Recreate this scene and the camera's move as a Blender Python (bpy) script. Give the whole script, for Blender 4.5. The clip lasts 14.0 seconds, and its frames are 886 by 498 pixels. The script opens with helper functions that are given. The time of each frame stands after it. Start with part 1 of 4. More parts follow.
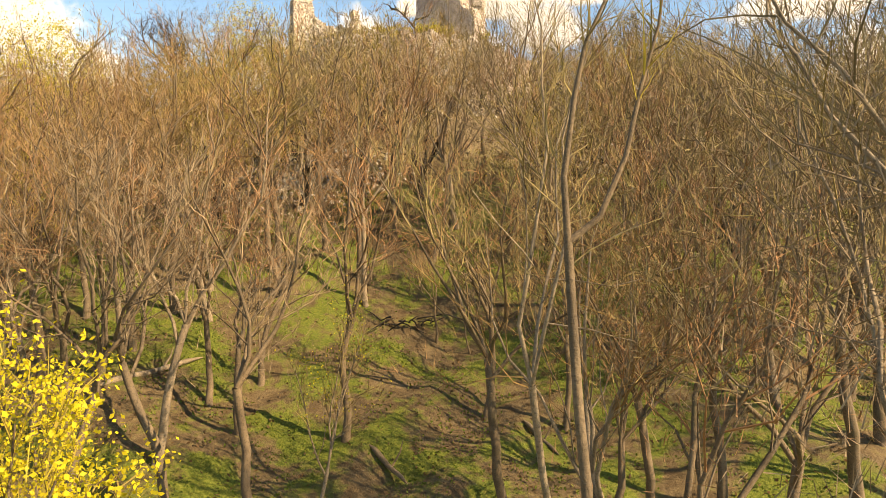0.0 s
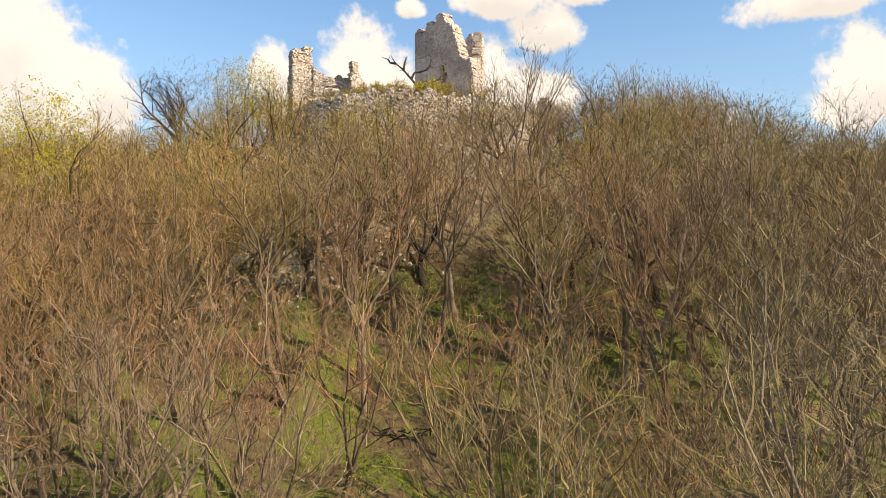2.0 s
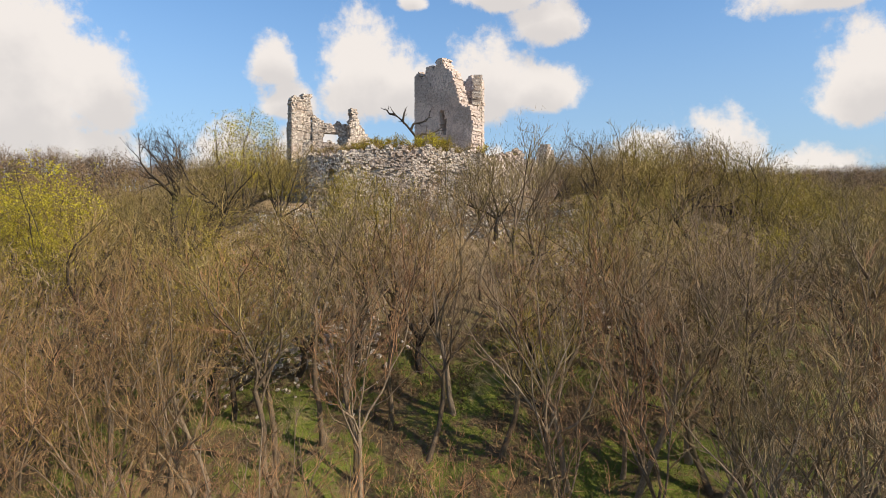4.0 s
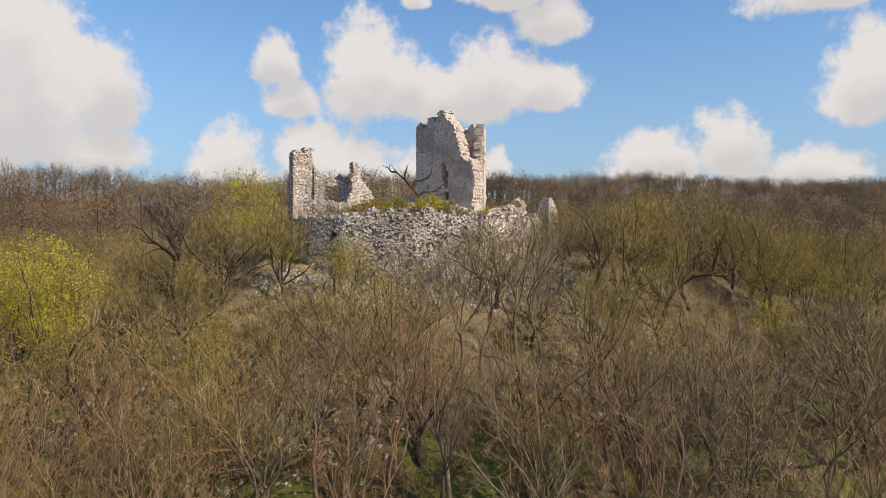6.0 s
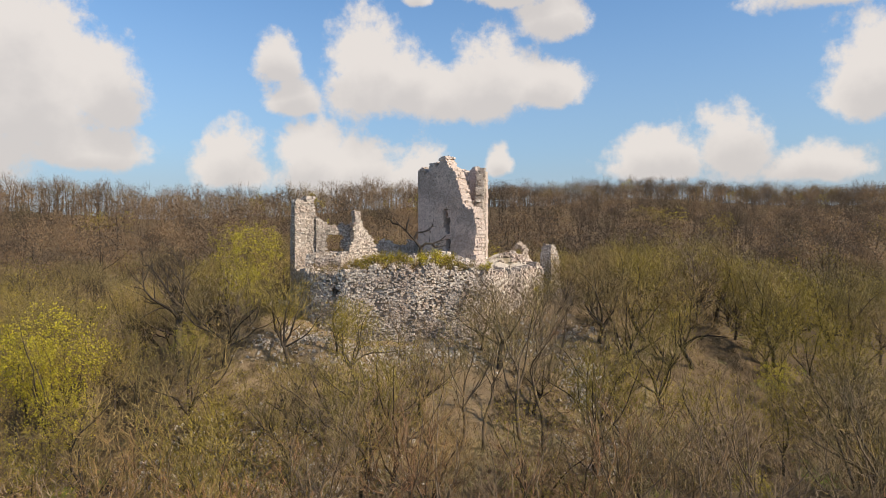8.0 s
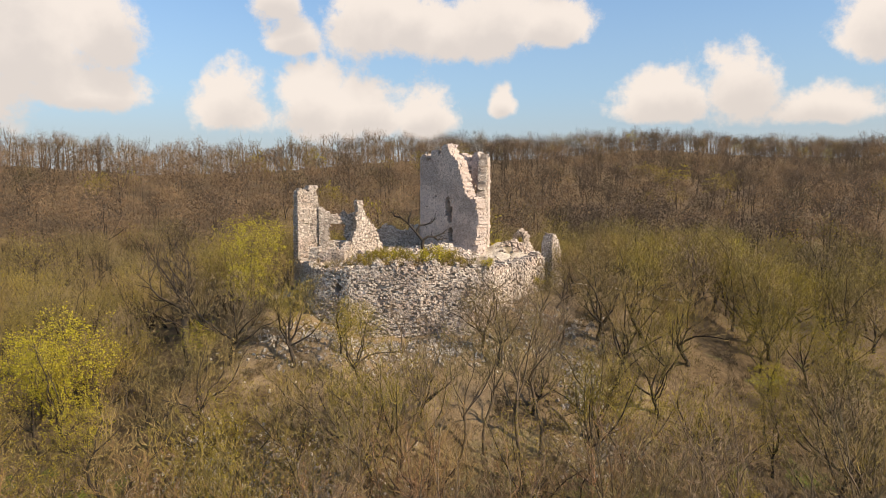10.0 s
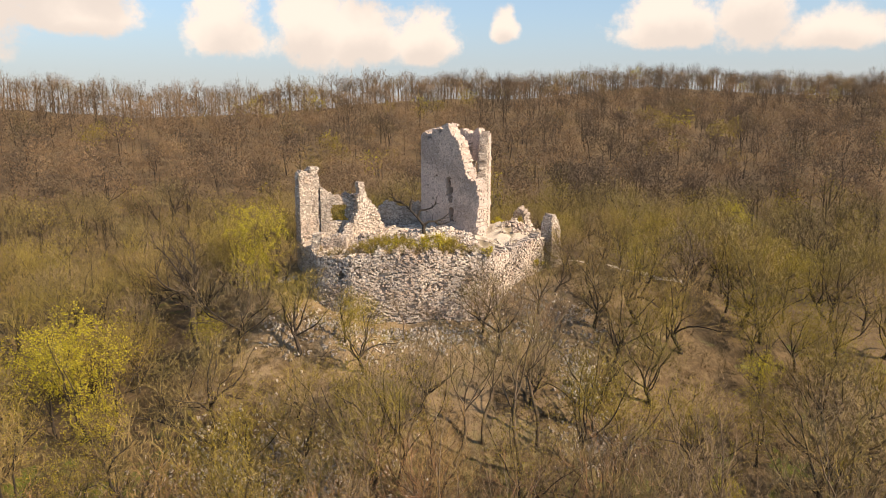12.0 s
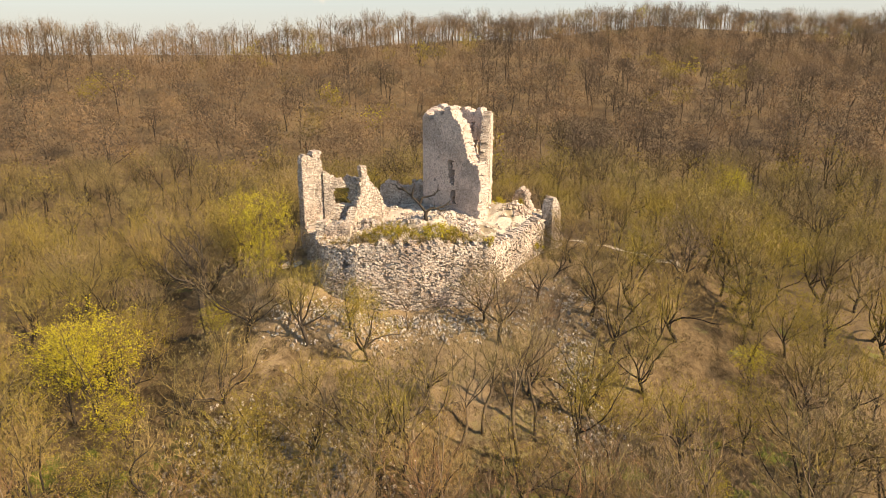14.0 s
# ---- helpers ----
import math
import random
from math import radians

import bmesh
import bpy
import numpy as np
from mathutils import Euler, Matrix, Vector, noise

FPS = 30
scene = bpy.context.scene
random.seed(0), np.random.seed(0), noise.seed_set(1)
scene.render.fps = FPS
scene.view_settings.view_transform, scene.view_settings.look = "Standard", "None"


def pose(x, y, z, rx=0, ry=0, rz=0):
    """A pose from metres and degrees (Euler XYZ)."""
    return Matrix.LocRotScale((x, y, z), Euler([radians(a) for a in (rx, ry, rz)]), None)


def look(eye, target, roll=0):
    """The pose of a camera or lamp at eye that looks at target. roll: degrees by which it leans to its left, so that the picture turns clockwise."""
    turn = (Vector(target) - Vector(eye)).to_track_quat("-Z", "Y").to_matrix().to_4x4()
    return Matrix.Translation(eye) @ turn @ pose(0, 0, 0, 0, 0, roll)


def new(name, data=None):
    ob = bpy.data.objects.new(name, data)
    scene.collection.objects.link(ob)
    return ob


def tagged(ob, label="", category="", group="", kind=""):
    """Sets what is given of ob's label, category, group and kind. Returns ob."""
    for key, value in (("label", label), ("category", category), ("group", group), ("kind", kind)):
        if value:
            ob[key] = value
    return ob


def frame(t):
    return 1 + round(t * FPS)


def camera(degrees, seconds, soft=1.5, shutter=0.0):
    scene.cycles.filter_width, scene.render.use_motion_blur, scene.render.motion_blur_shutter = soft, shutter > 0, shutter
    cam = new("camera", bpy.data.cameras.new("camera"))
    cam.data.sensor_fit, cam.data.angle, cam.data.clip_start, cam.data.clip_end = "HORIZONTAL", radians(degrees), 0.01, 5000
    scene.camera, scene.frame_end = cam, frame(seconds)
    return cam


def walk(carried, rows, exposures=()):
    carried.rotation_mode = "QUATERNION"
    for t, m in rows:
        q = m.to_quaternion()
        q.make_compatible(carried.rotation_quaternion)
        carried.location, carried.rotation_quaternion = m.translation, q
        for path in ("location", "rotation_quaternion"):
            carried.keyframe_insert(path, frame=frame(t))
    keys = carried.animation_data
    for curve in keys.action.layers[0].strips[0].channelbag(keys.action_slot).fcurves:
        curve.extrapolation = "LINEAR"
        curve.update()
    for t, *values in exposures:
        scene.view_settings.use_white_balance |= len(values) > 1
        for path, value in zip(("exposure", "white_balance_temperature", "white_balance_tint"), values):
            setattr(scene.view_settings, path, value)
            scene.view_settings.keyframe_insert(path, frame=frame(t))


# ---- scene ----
cam = camera(66.8, 14.0, soft=0.7)
PATH = [
    (0, (-0.215, 0.229, 1.6), (-0.119, 2.226, 1.633), 0.1),
    (0.5, (-0.225, 0.169, 3.014), (-0.13, 2.167, 3.044), 0.1),
    (1, (-0.225, 0.111, 4.411), (-0.128, 2.109, 4.448), -0.0),
    (1.5, (-0.216, 0.074, 5.722), (-0.119, 2.071, 5.756), -0.1),
    (2, (-0.203, 0.045, 7.097), (-0.106, 2.042, 7.132), -0.1),
    (2.5, (-0.126, 0.045, 8.603), (-0.029, 2.043, 8.633), -0.1),
    (3, (-0.062, 0.054, 10.123), (0.034, 2.051, 10.147), -0.0),
    (5.5, (0.199, 0.103, 17.756), (0.285, 2.101, 17.765), -0.1),
    (6, (0.213, 0.096, 19.26), (0.297, 2.095, 19.272), 0.1),
    (6.5, (0.222, 0.106, 20.718), (0.305, 2.105, 20.73), 0.1),
    (7, (0.234, 0.149, 22.159), (0.315, 2.147, 22.172), 0.0),
    (7.5, (0.244, 0.173, 23.545), (0.323, 2.171, 23.558), -0.1),
    (10, (0.249, -0.231, 30.102), (0.319, 1.761, 29.936), -0.0),
    (10.5, (0.234, -0.268, 31.5), (0.302, 1.718, 31.273), 0.0),
    (11, (0.217, -0.295, 32.985), (0.282, 1.685, 32.706), -0.1),
    (11.5, (0.229, -0.357, 34.477), (0.296, 1.615, 34.151), -0.0),
    (12, (0.227, -0.432, 35.952), (0.294, 1.532, 35.578), 0.0),
    (12.5, (0.21, -0.462, 37.393), (0.277, 1.492, 36.973), 0.1),
    (13, (0.162, -0.449, 38.827), (0.226, 1.494, 38.358), -0.0),
    (13.5, (0.135, -0.406, 40.233), (0.198, 1.525, 39.716), 0.0),
    (14, (0.113, -0.323, 41.66), (0.176, 1.594, 41.095), -0.0),
]
walk(cam, [(t, look(eye, target, roll)) for t, eye, target, roll in PATH],
     [(0.0, 1.03, 9700, 11), (1.0, 0.82, 8700, 11.5), (2.0, 0.62, 7600, 12), (3.2, 0.42, 7000, 12), (6.5, 0.14, 6600, 12), (7.7, 0.14, 6700, 12), (9.8, 0.30, 7200, 14), (12.0, 0.48, 7800, 17), (14.0, 0.74, 8800, 15.5)])

# ---------- light ----------
SUN = Vector((0.86, -0.48, 0.72)).normalized()
sun_data = bpy.data.lights.new("sun", "SUN")
sun_data.energy, sun_data.angle, sun_data.color = 5.0, radians(0.6), (1.0, 0.88, 0.71)
sun = new("sun", sun_data)
sun.matrix_world = look((0, 0, 0), tuple(-SUN))
scene.view_settings.exposure = 0.0


class Nodes:
    """A short way to write node trees."""

    def __init__(self, tree):
        self.tree = tree
        tree.nodes.clear()

    def add(self, kind, **values):
        n = self.tree.nodes.new("ShaderNode" + kind)
        for key, v in values.items():
            if key in ("operation", "blend_type", "data_type", "feature", "sky_type", "interpolation_type", "noise_dimensions", "sun_disc", "sun_elevation",
                       "sun_rotation", "air_density", "dust_density", "ozone_density", "altitude", "use_clamp", "distance"):
                if key == "operation":
                    n.operation = v
                elif key == "blend_type":
                    n.blend_type = v
                elif key == "data_type":
                    n.data_type = v
                elif key == "feature":
                    n.feature = v
                elif key == "sky_type":
                    n.sky_type = v
                elif key == "interpolation_type":
                    n.interpolation_type = v
                elif key == "sun_disc":
                    n.sun_disc = v
                elif key == "sun_elevation":
                    n.sun_elevation = v
                elif key == "sun_rotation":
                    n.sun_rotation = v
                elif key == "air_density":
                    n.air_density = v
                elif key == "dust_density":
                    n.dust_density = v
                elif key == "ozone_density":
                    n.ozone_density = v
                elif key == "use_clamp":
                    n.use_clamp = v
        return n

    def put(self, socket, v):
        if isinstance(v, bpy.types.NodeSocket):
            self.tree.links.new(v, socket)
        elif v is not None:
            socket.default_value = v

    def math(self, op, a, b=None, c=None, clamp=False):
        n = self.add("Math", operation=op, use_clamp=clamp)
        for s, v in zip(n.inputs, (a, b, c)):
            self.put(s, v)
        return n.outputs[0]

    def noise(self, vector, scale, detail=4.0, rough=0.55, distort=0.0):
        n = self.add("TexNoise")
        self.put(n.inputs["Vector"], vector)
        n.inputs["Scale"].default_value, n.inputs["Detail"].default_value = scale, detail
        n.inputs["Roughness"].default_value, n.inputs["Distortion"].default_value = rough, distort
        return n.outputs[0]

    def step(self, v, lo, hi, a=0.0, b=1.0):
        n = self.add("MapRange", interpolation_type="SMOOTHSTEP")
        for s, x in zip(n.inputs, (v, lo, hi, a, b)):
            self.put(s, x)
        return n.outputs[0]

    def mix(self, f, a, b, mode="MIX"):
        n = self.add("Mix", data_type="RGBA", blend_type=mode)
        self.put(n.inputs[0], f)
        for s, v in ((n.inputs[6], a), (n.inputs[7], b)):
            self.put(s, (*v, 1.0) if isinstance(v, tuple) and len(v) == 3 else v)
        return n.outputs[2]


world = bpy.data.worlds.new("sky")
scene.world = world
world.use_nodes = True
N = Nodes(world.node_tree)
sky = N.add("TexSky", sky_type="NISHITA", sun_disc=False, sun_elevation=math.asin(SUN.z), sun_rotation=math.atan2(SUN.x, SUN.y),
            air_density=1.0, dust_density=0.6, ozone_density=2.0)
way = N.add("TexCoord").outputs["Generated"]
sep = N.add("SeparateXYZ")
N.put(sep.inputs[0], way)
wx, wy, wz = sep.outputs
az = N.math("MULTIPLY", N.math("ARCTAN2", wx, wy), 180 / math.pi)
el = N.math("MULTIPLY", N.math("ARCSINE", wz), 180 / math.pi)
# cumulus banks: azimuth, elevation of the base, half width, height
CLOUDS = [(-30, 7.5, 7, 15), (-24.5, 9.5, 3.5, 8), (-34, 4, 6, 8), (-11.4, 13.6, 2.3, 4.2), (-10.2, 11.2, 2.8, 3.8), (2.2, 11.2, 3.2, 5.0), (-4.6, 11.2, 4.4, 8.6), (-1.0, 11.4, 3.6, 6), (6.0, 11.4, 4.8, 7.4), (10.8, 12.0, 3.8, 4.2),
          (-15.2, 5.2, 3.4, 5.2), (-8.8, 4.6, 3.6, 7.0), (-4.4, 4.6, 4.8, 5.6), (0.4, 4.6, 3.0, 4.4), (7.0, 6.4, 1.2, 2.6), (-25.5, 6.2, 5.0, 3.6), (20.0, 5.8, 4.6, 4.6), (25.8, 5.6, 3.6, 6.4),
          (31.0, 5.2, 4.4, 3.2), (32.0, 17.6, 5.6, 3.4), (35.0, 9.6, 3.6, 8), (11.5, 17.2, 3.4, 4.5), (8.0, 20.0, 5.0, 4), (0.0, 20.0, 1.4, 1.8), (14.5, 20.5, 2.5, 3), (-55, 8, 12, 10), (60, 6, 12, 8), (-100, 6, 16, 10), (150, 8, 18, 10), (20, 36, 10, 6), (-30, 27, 9, 5)]
body = None
for a, e, w, h in CLOUDS:
    dx = N.math("DIVIDE", N.math("SUBTRACT", az, a), w)
    dy = N.math("SUBTRACT", el, e + 0.25 * h)
    up = N.math("MAXIMUM", N.math("DIVIDE", dy, 0.75 * h), N.math("DIVIDE", dy, -0.32 * h))
    r = N.math("SQRT", N.math("ADD", N.math("MULTIPLY", dx, dx), N.math("MULTIPLY", up, up)))
    one = N.math("SUBTRACT", 1.0, r)
    body = one if body is None else N.math("SMOOTH_MAX", body, one, 0.12)
puff = N.math("SUBTRACT", N.noise(way, 13.0, 8.0, 0.6, 0.15), 0.5)
fine = N.math("SUBTRACT", N.noise(way, 42.0, 7.0, 0.65), 0.5)
body = N.math("ADD", N.math("ADD", body, N.math("MULTIPLY", puff, 1.5)), N.math("MULTIPLY", fine, 0.8))
cover = N.step(body, -0.10, 0.36)
low = None
for a, e, w, h in CLOUDS:
    dx = N.math("DIVIDE", N.math("SUBTRACT", az, a), w * 1.2)
    dy = N.math("DIVIDE", N.math("SUBTRACT", el, e), 0.55 * h)
    one = N.math("SUBTRACT", 1.0, N.math("SQRT", N.math("ADD", N.math("MULTIPLY", dx, dx), N.math("MULTIPLY", dy, dy))))
    low = one if low is None else N.math("MAXIMUM", low, one)
shade = N.noise(way, 14.0, 5.0, 0.55)
deep = N.step(N.math("ADD", low, N.math("MULTIPLY", N.math("SUBTRACT", shade, 0.5), 1.2)), 0.0, 0.75)
white = N.mix(N.math("MULTIPLY", deep, 0.75), (0.72, 0.690, 0.660), (0.53, 0.515, 0.51))
haze = N.step(el, -2.0, 24.0, 0.75, 0.0)
tint = N.mix(1.0, sky.outputs[0], (0.104, 0.138, 0.160), "MULTIPLY")
air = N.mix(haze, tint, (0.30, 0.39, 0.47))
air = N.mix(N.step(el, 1.0, 9.0, 0.65, 0.0), air, (0.385, 0.412, 0.455))
air = N.mix(N.step(el, 24.0, 55.0, 0.0, 0.75), air, (0.06, 0.12, 0.24))
back = N.add("Background")
N.put(back.inputs[0], N.mix(N.math("MULTIPLY", cover, 0.96), air, white))
back.inputs[1].default_value = 1.0
out = N.add("OutputWorld")
N.put(out.inputs[0], back.outputs[0])


# ---------- materials ----------
def material(name, rough=0.9):
    m = bpy.data.materials.new(name)
    m.use_nodes = True
    k = Nodes(m.node_tree)
    k.bsdf = k.add("BsdfPrincipled")
    k.bsdf.inputs["Roughness"].default_value = rough
    k.bsdf.inputs["Specular IOR Level"].default_value = 0.25
    k.end = k.add("OutputMaterial")
    k.put(k.end.inputs[0], k.bsdf.outputs[0])
    geo = k.add("NewGeometry")
    k.place, k.island = geo.outputs["Position"], geo.outputs["Random Per Island"]
    k.each = k.add("ObjectInfo").outputs["Random"]
    return m, k


def finish(k, colour, height=None, depth=0.05):
    k.put(k.bsdf.inputs["Base Color"], colour)
    if height is not None:
        b = k.add("Bump")
        b.inputs["Strength"].default_value, b.inputs["Distance"].default_value = 0.8, depth
        k.put(b.inputs["Height"], height)
        k.put(k.bsdf.inputs["Normal"], b.outputs[0])


def stone_material(name, light, dark, warm, pit_shade=0.8):
    m, k = material(name, 0.92)
    big, mid, grain = k.noise(k.place, 0.35, 4), k.noise(k.place, 2.2, 5), k.noise(k.place, 14.0, 5, 0.65)
    c = k.mix(k.step(k.island, 0.15, 1.0), light, dark)
    c = k.mix(k.step(big, 0.48, 0.64, 0.0, 0.55), c, warm)
    c = k.mix(k.step(k.noise(k.place, 0.27, 5, 0.65), 0.49, 0.60, 0.0, 0.45), c, (0.28, 0.235, 0.205))
    c = k.mix(k.step(mid, 0.58, 0.70, 0.0, 0.45), c, (0.24, 0.20, 0.175))
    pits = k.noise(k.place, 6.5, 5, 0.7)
    # eroded pits, with the shade inside them painted near-black
    c = k.mix(k.step(pits, 0.505, 0.57, 0.0, pit_shade), c, (0.075, 0.06, 0.05))
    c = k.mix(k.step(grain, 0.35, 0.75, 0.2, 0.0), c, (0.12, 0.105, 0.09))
    finish(k, c, k.math("SUBTRACT", grain, pits), 0.06)
    return m


def mortar_material(name, a, b):
    m, k = material(name, 0.95)
    big, grain = k.noise(k.place, 0.8, 5), k.noise(k.place, 11.0, 6, 0.7)
    c = k.mix(k.step(big, 0.35, 0.65), a, b)
    c = k.mix(k.step(grain, 0.5, 0.7, 0.0, 0.6), c, (0.13, 0.115, 0.10))
    finish(k, c, grain, 0.06)
    return m


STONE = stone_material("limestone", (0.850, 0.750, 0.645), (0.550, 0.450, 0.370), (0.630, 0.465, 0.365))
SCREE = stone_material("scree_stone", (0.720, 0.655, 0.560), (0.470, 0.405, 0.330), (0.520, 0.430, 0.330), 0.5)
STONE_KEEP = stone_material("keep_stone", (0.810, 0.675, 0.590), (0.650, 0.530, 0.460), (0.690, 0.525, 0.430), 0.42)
MORTAR = mortar_material("old_mortar", (0.520, 0.445, 0.375), (0.340, 0.280, 0.230))
MORTAR_KEEP = mortar_material("keep_mortar", (0.620, 0.530, 0.475), (0.510, 0.425, 0.378))


def ground_material():
    m, k = material("forest_floor", 0.95)
    sx = k.add("SeparateXYZ")
    k.put(sx.inputs[0], k.place)
    big, mid, small, grain = k.noise(k.place, 0.07, 4), k.noise(k.place, 0.35, 5), k.noise(k.place, 2.0, 5, 0.6), k.noise(k.place, 9.0, 6, 0.7)
    litter = k.mix(k.step(small, 0.3, 0.7), (0.105, 0.070, 0.037), (0.190, 0.135, 0.073))
    litter = k.mix(k.step(grain, 0.5, 0.72, 0.0, 0.7), litter, (0.085, 0.058, 0.035))
    herb = k.mix(k.step(grain, 0.35, 0.65), (0.080, 0.108, 0.016), (0.165, 0.178, 0.034))
    low = k.step(sx.outputs[1], 42.0, 60.0, 0.10, -0.03)
    far = k.step(sx.outputs[1], 90.0, 130.0, 0.0, -0.12)
    green = k.step(k.math("ADD", k.math("ADD", k.math("MULTIPLY", mid, 0.75), k.math("MULTIPLY", small, 0.35)), k.math("ADD", low, far)), 0.60, 0.72)
    c = k.mix(green, litter, herb)
    # bare rubble and pale soil round the foot of the walls
    dx, dy = k.math("MULTIPLY", k.math("SUBTRACT", sx.outputs[0], 1.0), 0.05), k.math("MULTIPLY", k.math("SUBTRACT", sx.outputs[1], 66.0), 0.06)
    r = k.math("SQRT", k.math("ADD", k.math("MULTIPLY", dx, dx), k.math("MULTIPLY", dy, dy)))
    bare = k.step(k.math("SUBTRACT", k.math("ADD", k.math("MULTIPLY", mid, 1.1), k.math("MULTIPLY", small, 0.4)), k.math("MULTIPLY", r, 0.42)), 0.26, 0.50)
    soil = k.mix(k.step(grain, 0.35, 0.7), (0.46, 0.345, 0.215), (0.25, 0.172, 0.095))
    c = k.mix(k.math("MULTIPLY", bare, 0.65), c, soil)
    finish(k, c, k.math("ADD", grain, small), 0.12)
    return m


GROUND = ground_material()


def bark_material(name, a, b, moss=0.35):
    m, k = material(name, 0.9)
    mid, grain = k.noise(k.place, 1.2, 4), k.noise(k.place, 18.0, 5, 0.65)
    c = k.mix(k.step(mid, 0.3, 0.7), a, b)
    c = k.mix(k.math("MULTIPLY", k.each, 0.22), c, (0.17, 0.135, 0.10))
    c = k.mix(k.step(grain, 0.45, 0.7, 0.0, 0.6), c, (0.055, 0.045, 0.035))
    c = k.mix(k.step(k.noise(k.place, 0.6, 3), 0.55, 0.75, 0.0, moss), c, (0.14, 0.13, 0.04))
    finish(k, c, grain, 0.03)
    return m


BARK = bark_material("bark", (0.22, 0.158, 0.100), (0.115, 0.084, 0.056))
BARK_PALE = bark_material("pale_bark", (0.335, 0.258, 0.178), (0.225, 0.170, 0.118), 0.2)
BARK_DARK = bark_material("dark_bark", (0.050, 0.038, 0.029), (0.026, 0.021, 0.017), 0.12)


def twig_material(name, a, b, c2, scale, vary=0.8, thin=0.0):
    m, k = material(name, 0.85)
    patch = k.noise(k.place, scale, 2, 0.5)
    c = k.mix(k.step(patch, 0.42, 0.58), a, b)
    gold = k.math("ADD", k.noise(k.place, scale * 0.6, 2), k.math("MULTIPLY", k.math("SUBTRACT", k.each, 0.5), 0.5))
    c = k.mix(k.step(gold, 0.50, 0.62, 0.0, 0.85), c, c2)
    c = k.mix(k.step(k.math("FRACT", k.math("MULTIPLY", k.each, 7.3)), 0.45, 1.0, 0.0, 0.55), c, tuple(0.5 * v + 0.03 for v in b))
    # random twigs go near-black, standing in for shade inside the crown
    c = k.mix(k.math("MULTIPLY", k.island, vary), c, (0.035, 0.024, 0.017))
    finish(k, c)
    if thin:
        tr, mixer = k.add("BsdfTranslucent"), k.add("MixShader")
        k.put(tr.inputs[0], c)
        mixer.inputs[0].default_value = thin
        k.put(mixer.inputs[1], k.bsdf.outputs[0])
        k.put(mixer.inputs[2], tr.outputs[0])
        k.put(k.end.inputs[0], mixer.outputs[0])
    return m


TWIG = twig_material("twigs", (0.375, 0.262, 0.105), (0.300, 0.232, 0.082), (0.390, 0.305, 0.048), 0.13, 0.6)
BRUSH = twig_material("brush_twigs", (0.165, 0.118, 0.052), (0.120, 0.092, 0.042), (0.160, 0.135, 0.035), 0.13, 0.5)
TWIG_FAR = twig_material("far_twigs", (0.320, 0.212, 0.122), (0.200, 0.138, 0.086), (0.320, 0.236, 0.080), 0.09, 0.15, 0.4)
# greyer tree mix, darkened so that cloud shade is in the colour
TWIG_SHADED = twig_material("shaded_twigs", (0.185, 0.130, 0.083), (0.130, 0.096, 0.066), (0.195, 0.155, 0.065), 0.09, 0.15, 0.4)
TWIG_BROWN = twig_material("brown_twigs", (0.375, 0.265, 0.160), (0.300, 0.220, 0.140), (0.350, 0.270, 0.105), 0.13, 0.6)
TWIG_RED = twig_material("reddish_twigs", (0.430, 0.225, 0.110), (0.350, 0.192, 0.100), (0.350, 0.230, 0.090), 0.13, 0.65)


def leaf_material(name, a, b):
    m, k = material(name, 0.6)
    c = k.mix(k.island, a, b)
    c = k.mix(k.step(k.noise(k.place, 1.1, 3), 0.4, 0.7, 0.0, 0.5), c, tuple(0.6 * v for v in a))
    tr = k.add("BsdfTranslucent")
    k.put(tr.inputs[0], c)
    mixer = k.add("MixShader")
    mixer.inputs[0].default_value = 0.45
    finish(k, c)
    k.put(mixer.inputs[1], k.bsdf.outputs[0])
    k.put(mixer.inputs[2], tr.outputs[0])
    k.put(k.end.inputs[0], mixer.outputs[0])
    return m


LEAF_YELLOW = leaf_material("young_leaves", (0.64, 0.53, 0.050), (0.45, 0.40, 0.042))
LEAF_GOLD = leaf_material("blossom", (0.75, 0.60, 0.05), (0.60, 0.52, 0.05))
LEAF_HERB = leaf_material("herb_leaves", (0.098, 0.152, 0.021), (0.180, 0.218, 0.034))
LEAF_OLIVE = leaf_material("olive_buds", (0.41, 0.315, 0.045), (0.29, 0.240, 0.040))
LITTER = leaf_material("dead_leaves", (0.210, 0.133, 0.070), (0.140, 0.084, 0.042))


# ---------- mesh helpers ----------
def mesh_from(name, verts, faces, mats, smooth=False, idx=None):
    """A mesh from arrays; faces: an n x 3 or n x 4 array or a list of such arrays."""
    me = bpy.data.meshes.new(name)
    groups = [np.asarray(f, np.int32) for f in (faces if isinstance(faces, list) else [faces]) if len(f)]
    loops = np.concatenate([g.ravel() for g in groups])
    sizes = np.concatenate([np.full(len(g), g.shape[1], np.int32) for g in groups])
    starts = np.concatenate([[0], np.cumsum(sizes)[:-1]]).astype(np.int32)
    verts = np.asarray(verts, np.float32)
    me.vertices.add(len(verts))
    me.vertices.foreach_set("co", verts.ravel())
    me.loops.add(len(loops))
    me.loops.foreach_set("vertex_index", loops)
    me.polygons.add(len(sizes))
    me.polygons.foreach_set("loop_start", starts)
    for m in mats:
        me.materials.append(m)
    if idx is not None:
        me.polygons.foreach_set("material_index", np.asarray(idx, np.int32))
    me.polygons.foreach_set("use_smooth", np.full(len(sizes), smooth))
    me.update(calc_edges=True)
    me.validate()
    return me


def part(name, me, parent, label="", kind=""):
    ob = new(name, me)
    ob.parent = parent
    return tagged(ob, label=label, kind=kind)


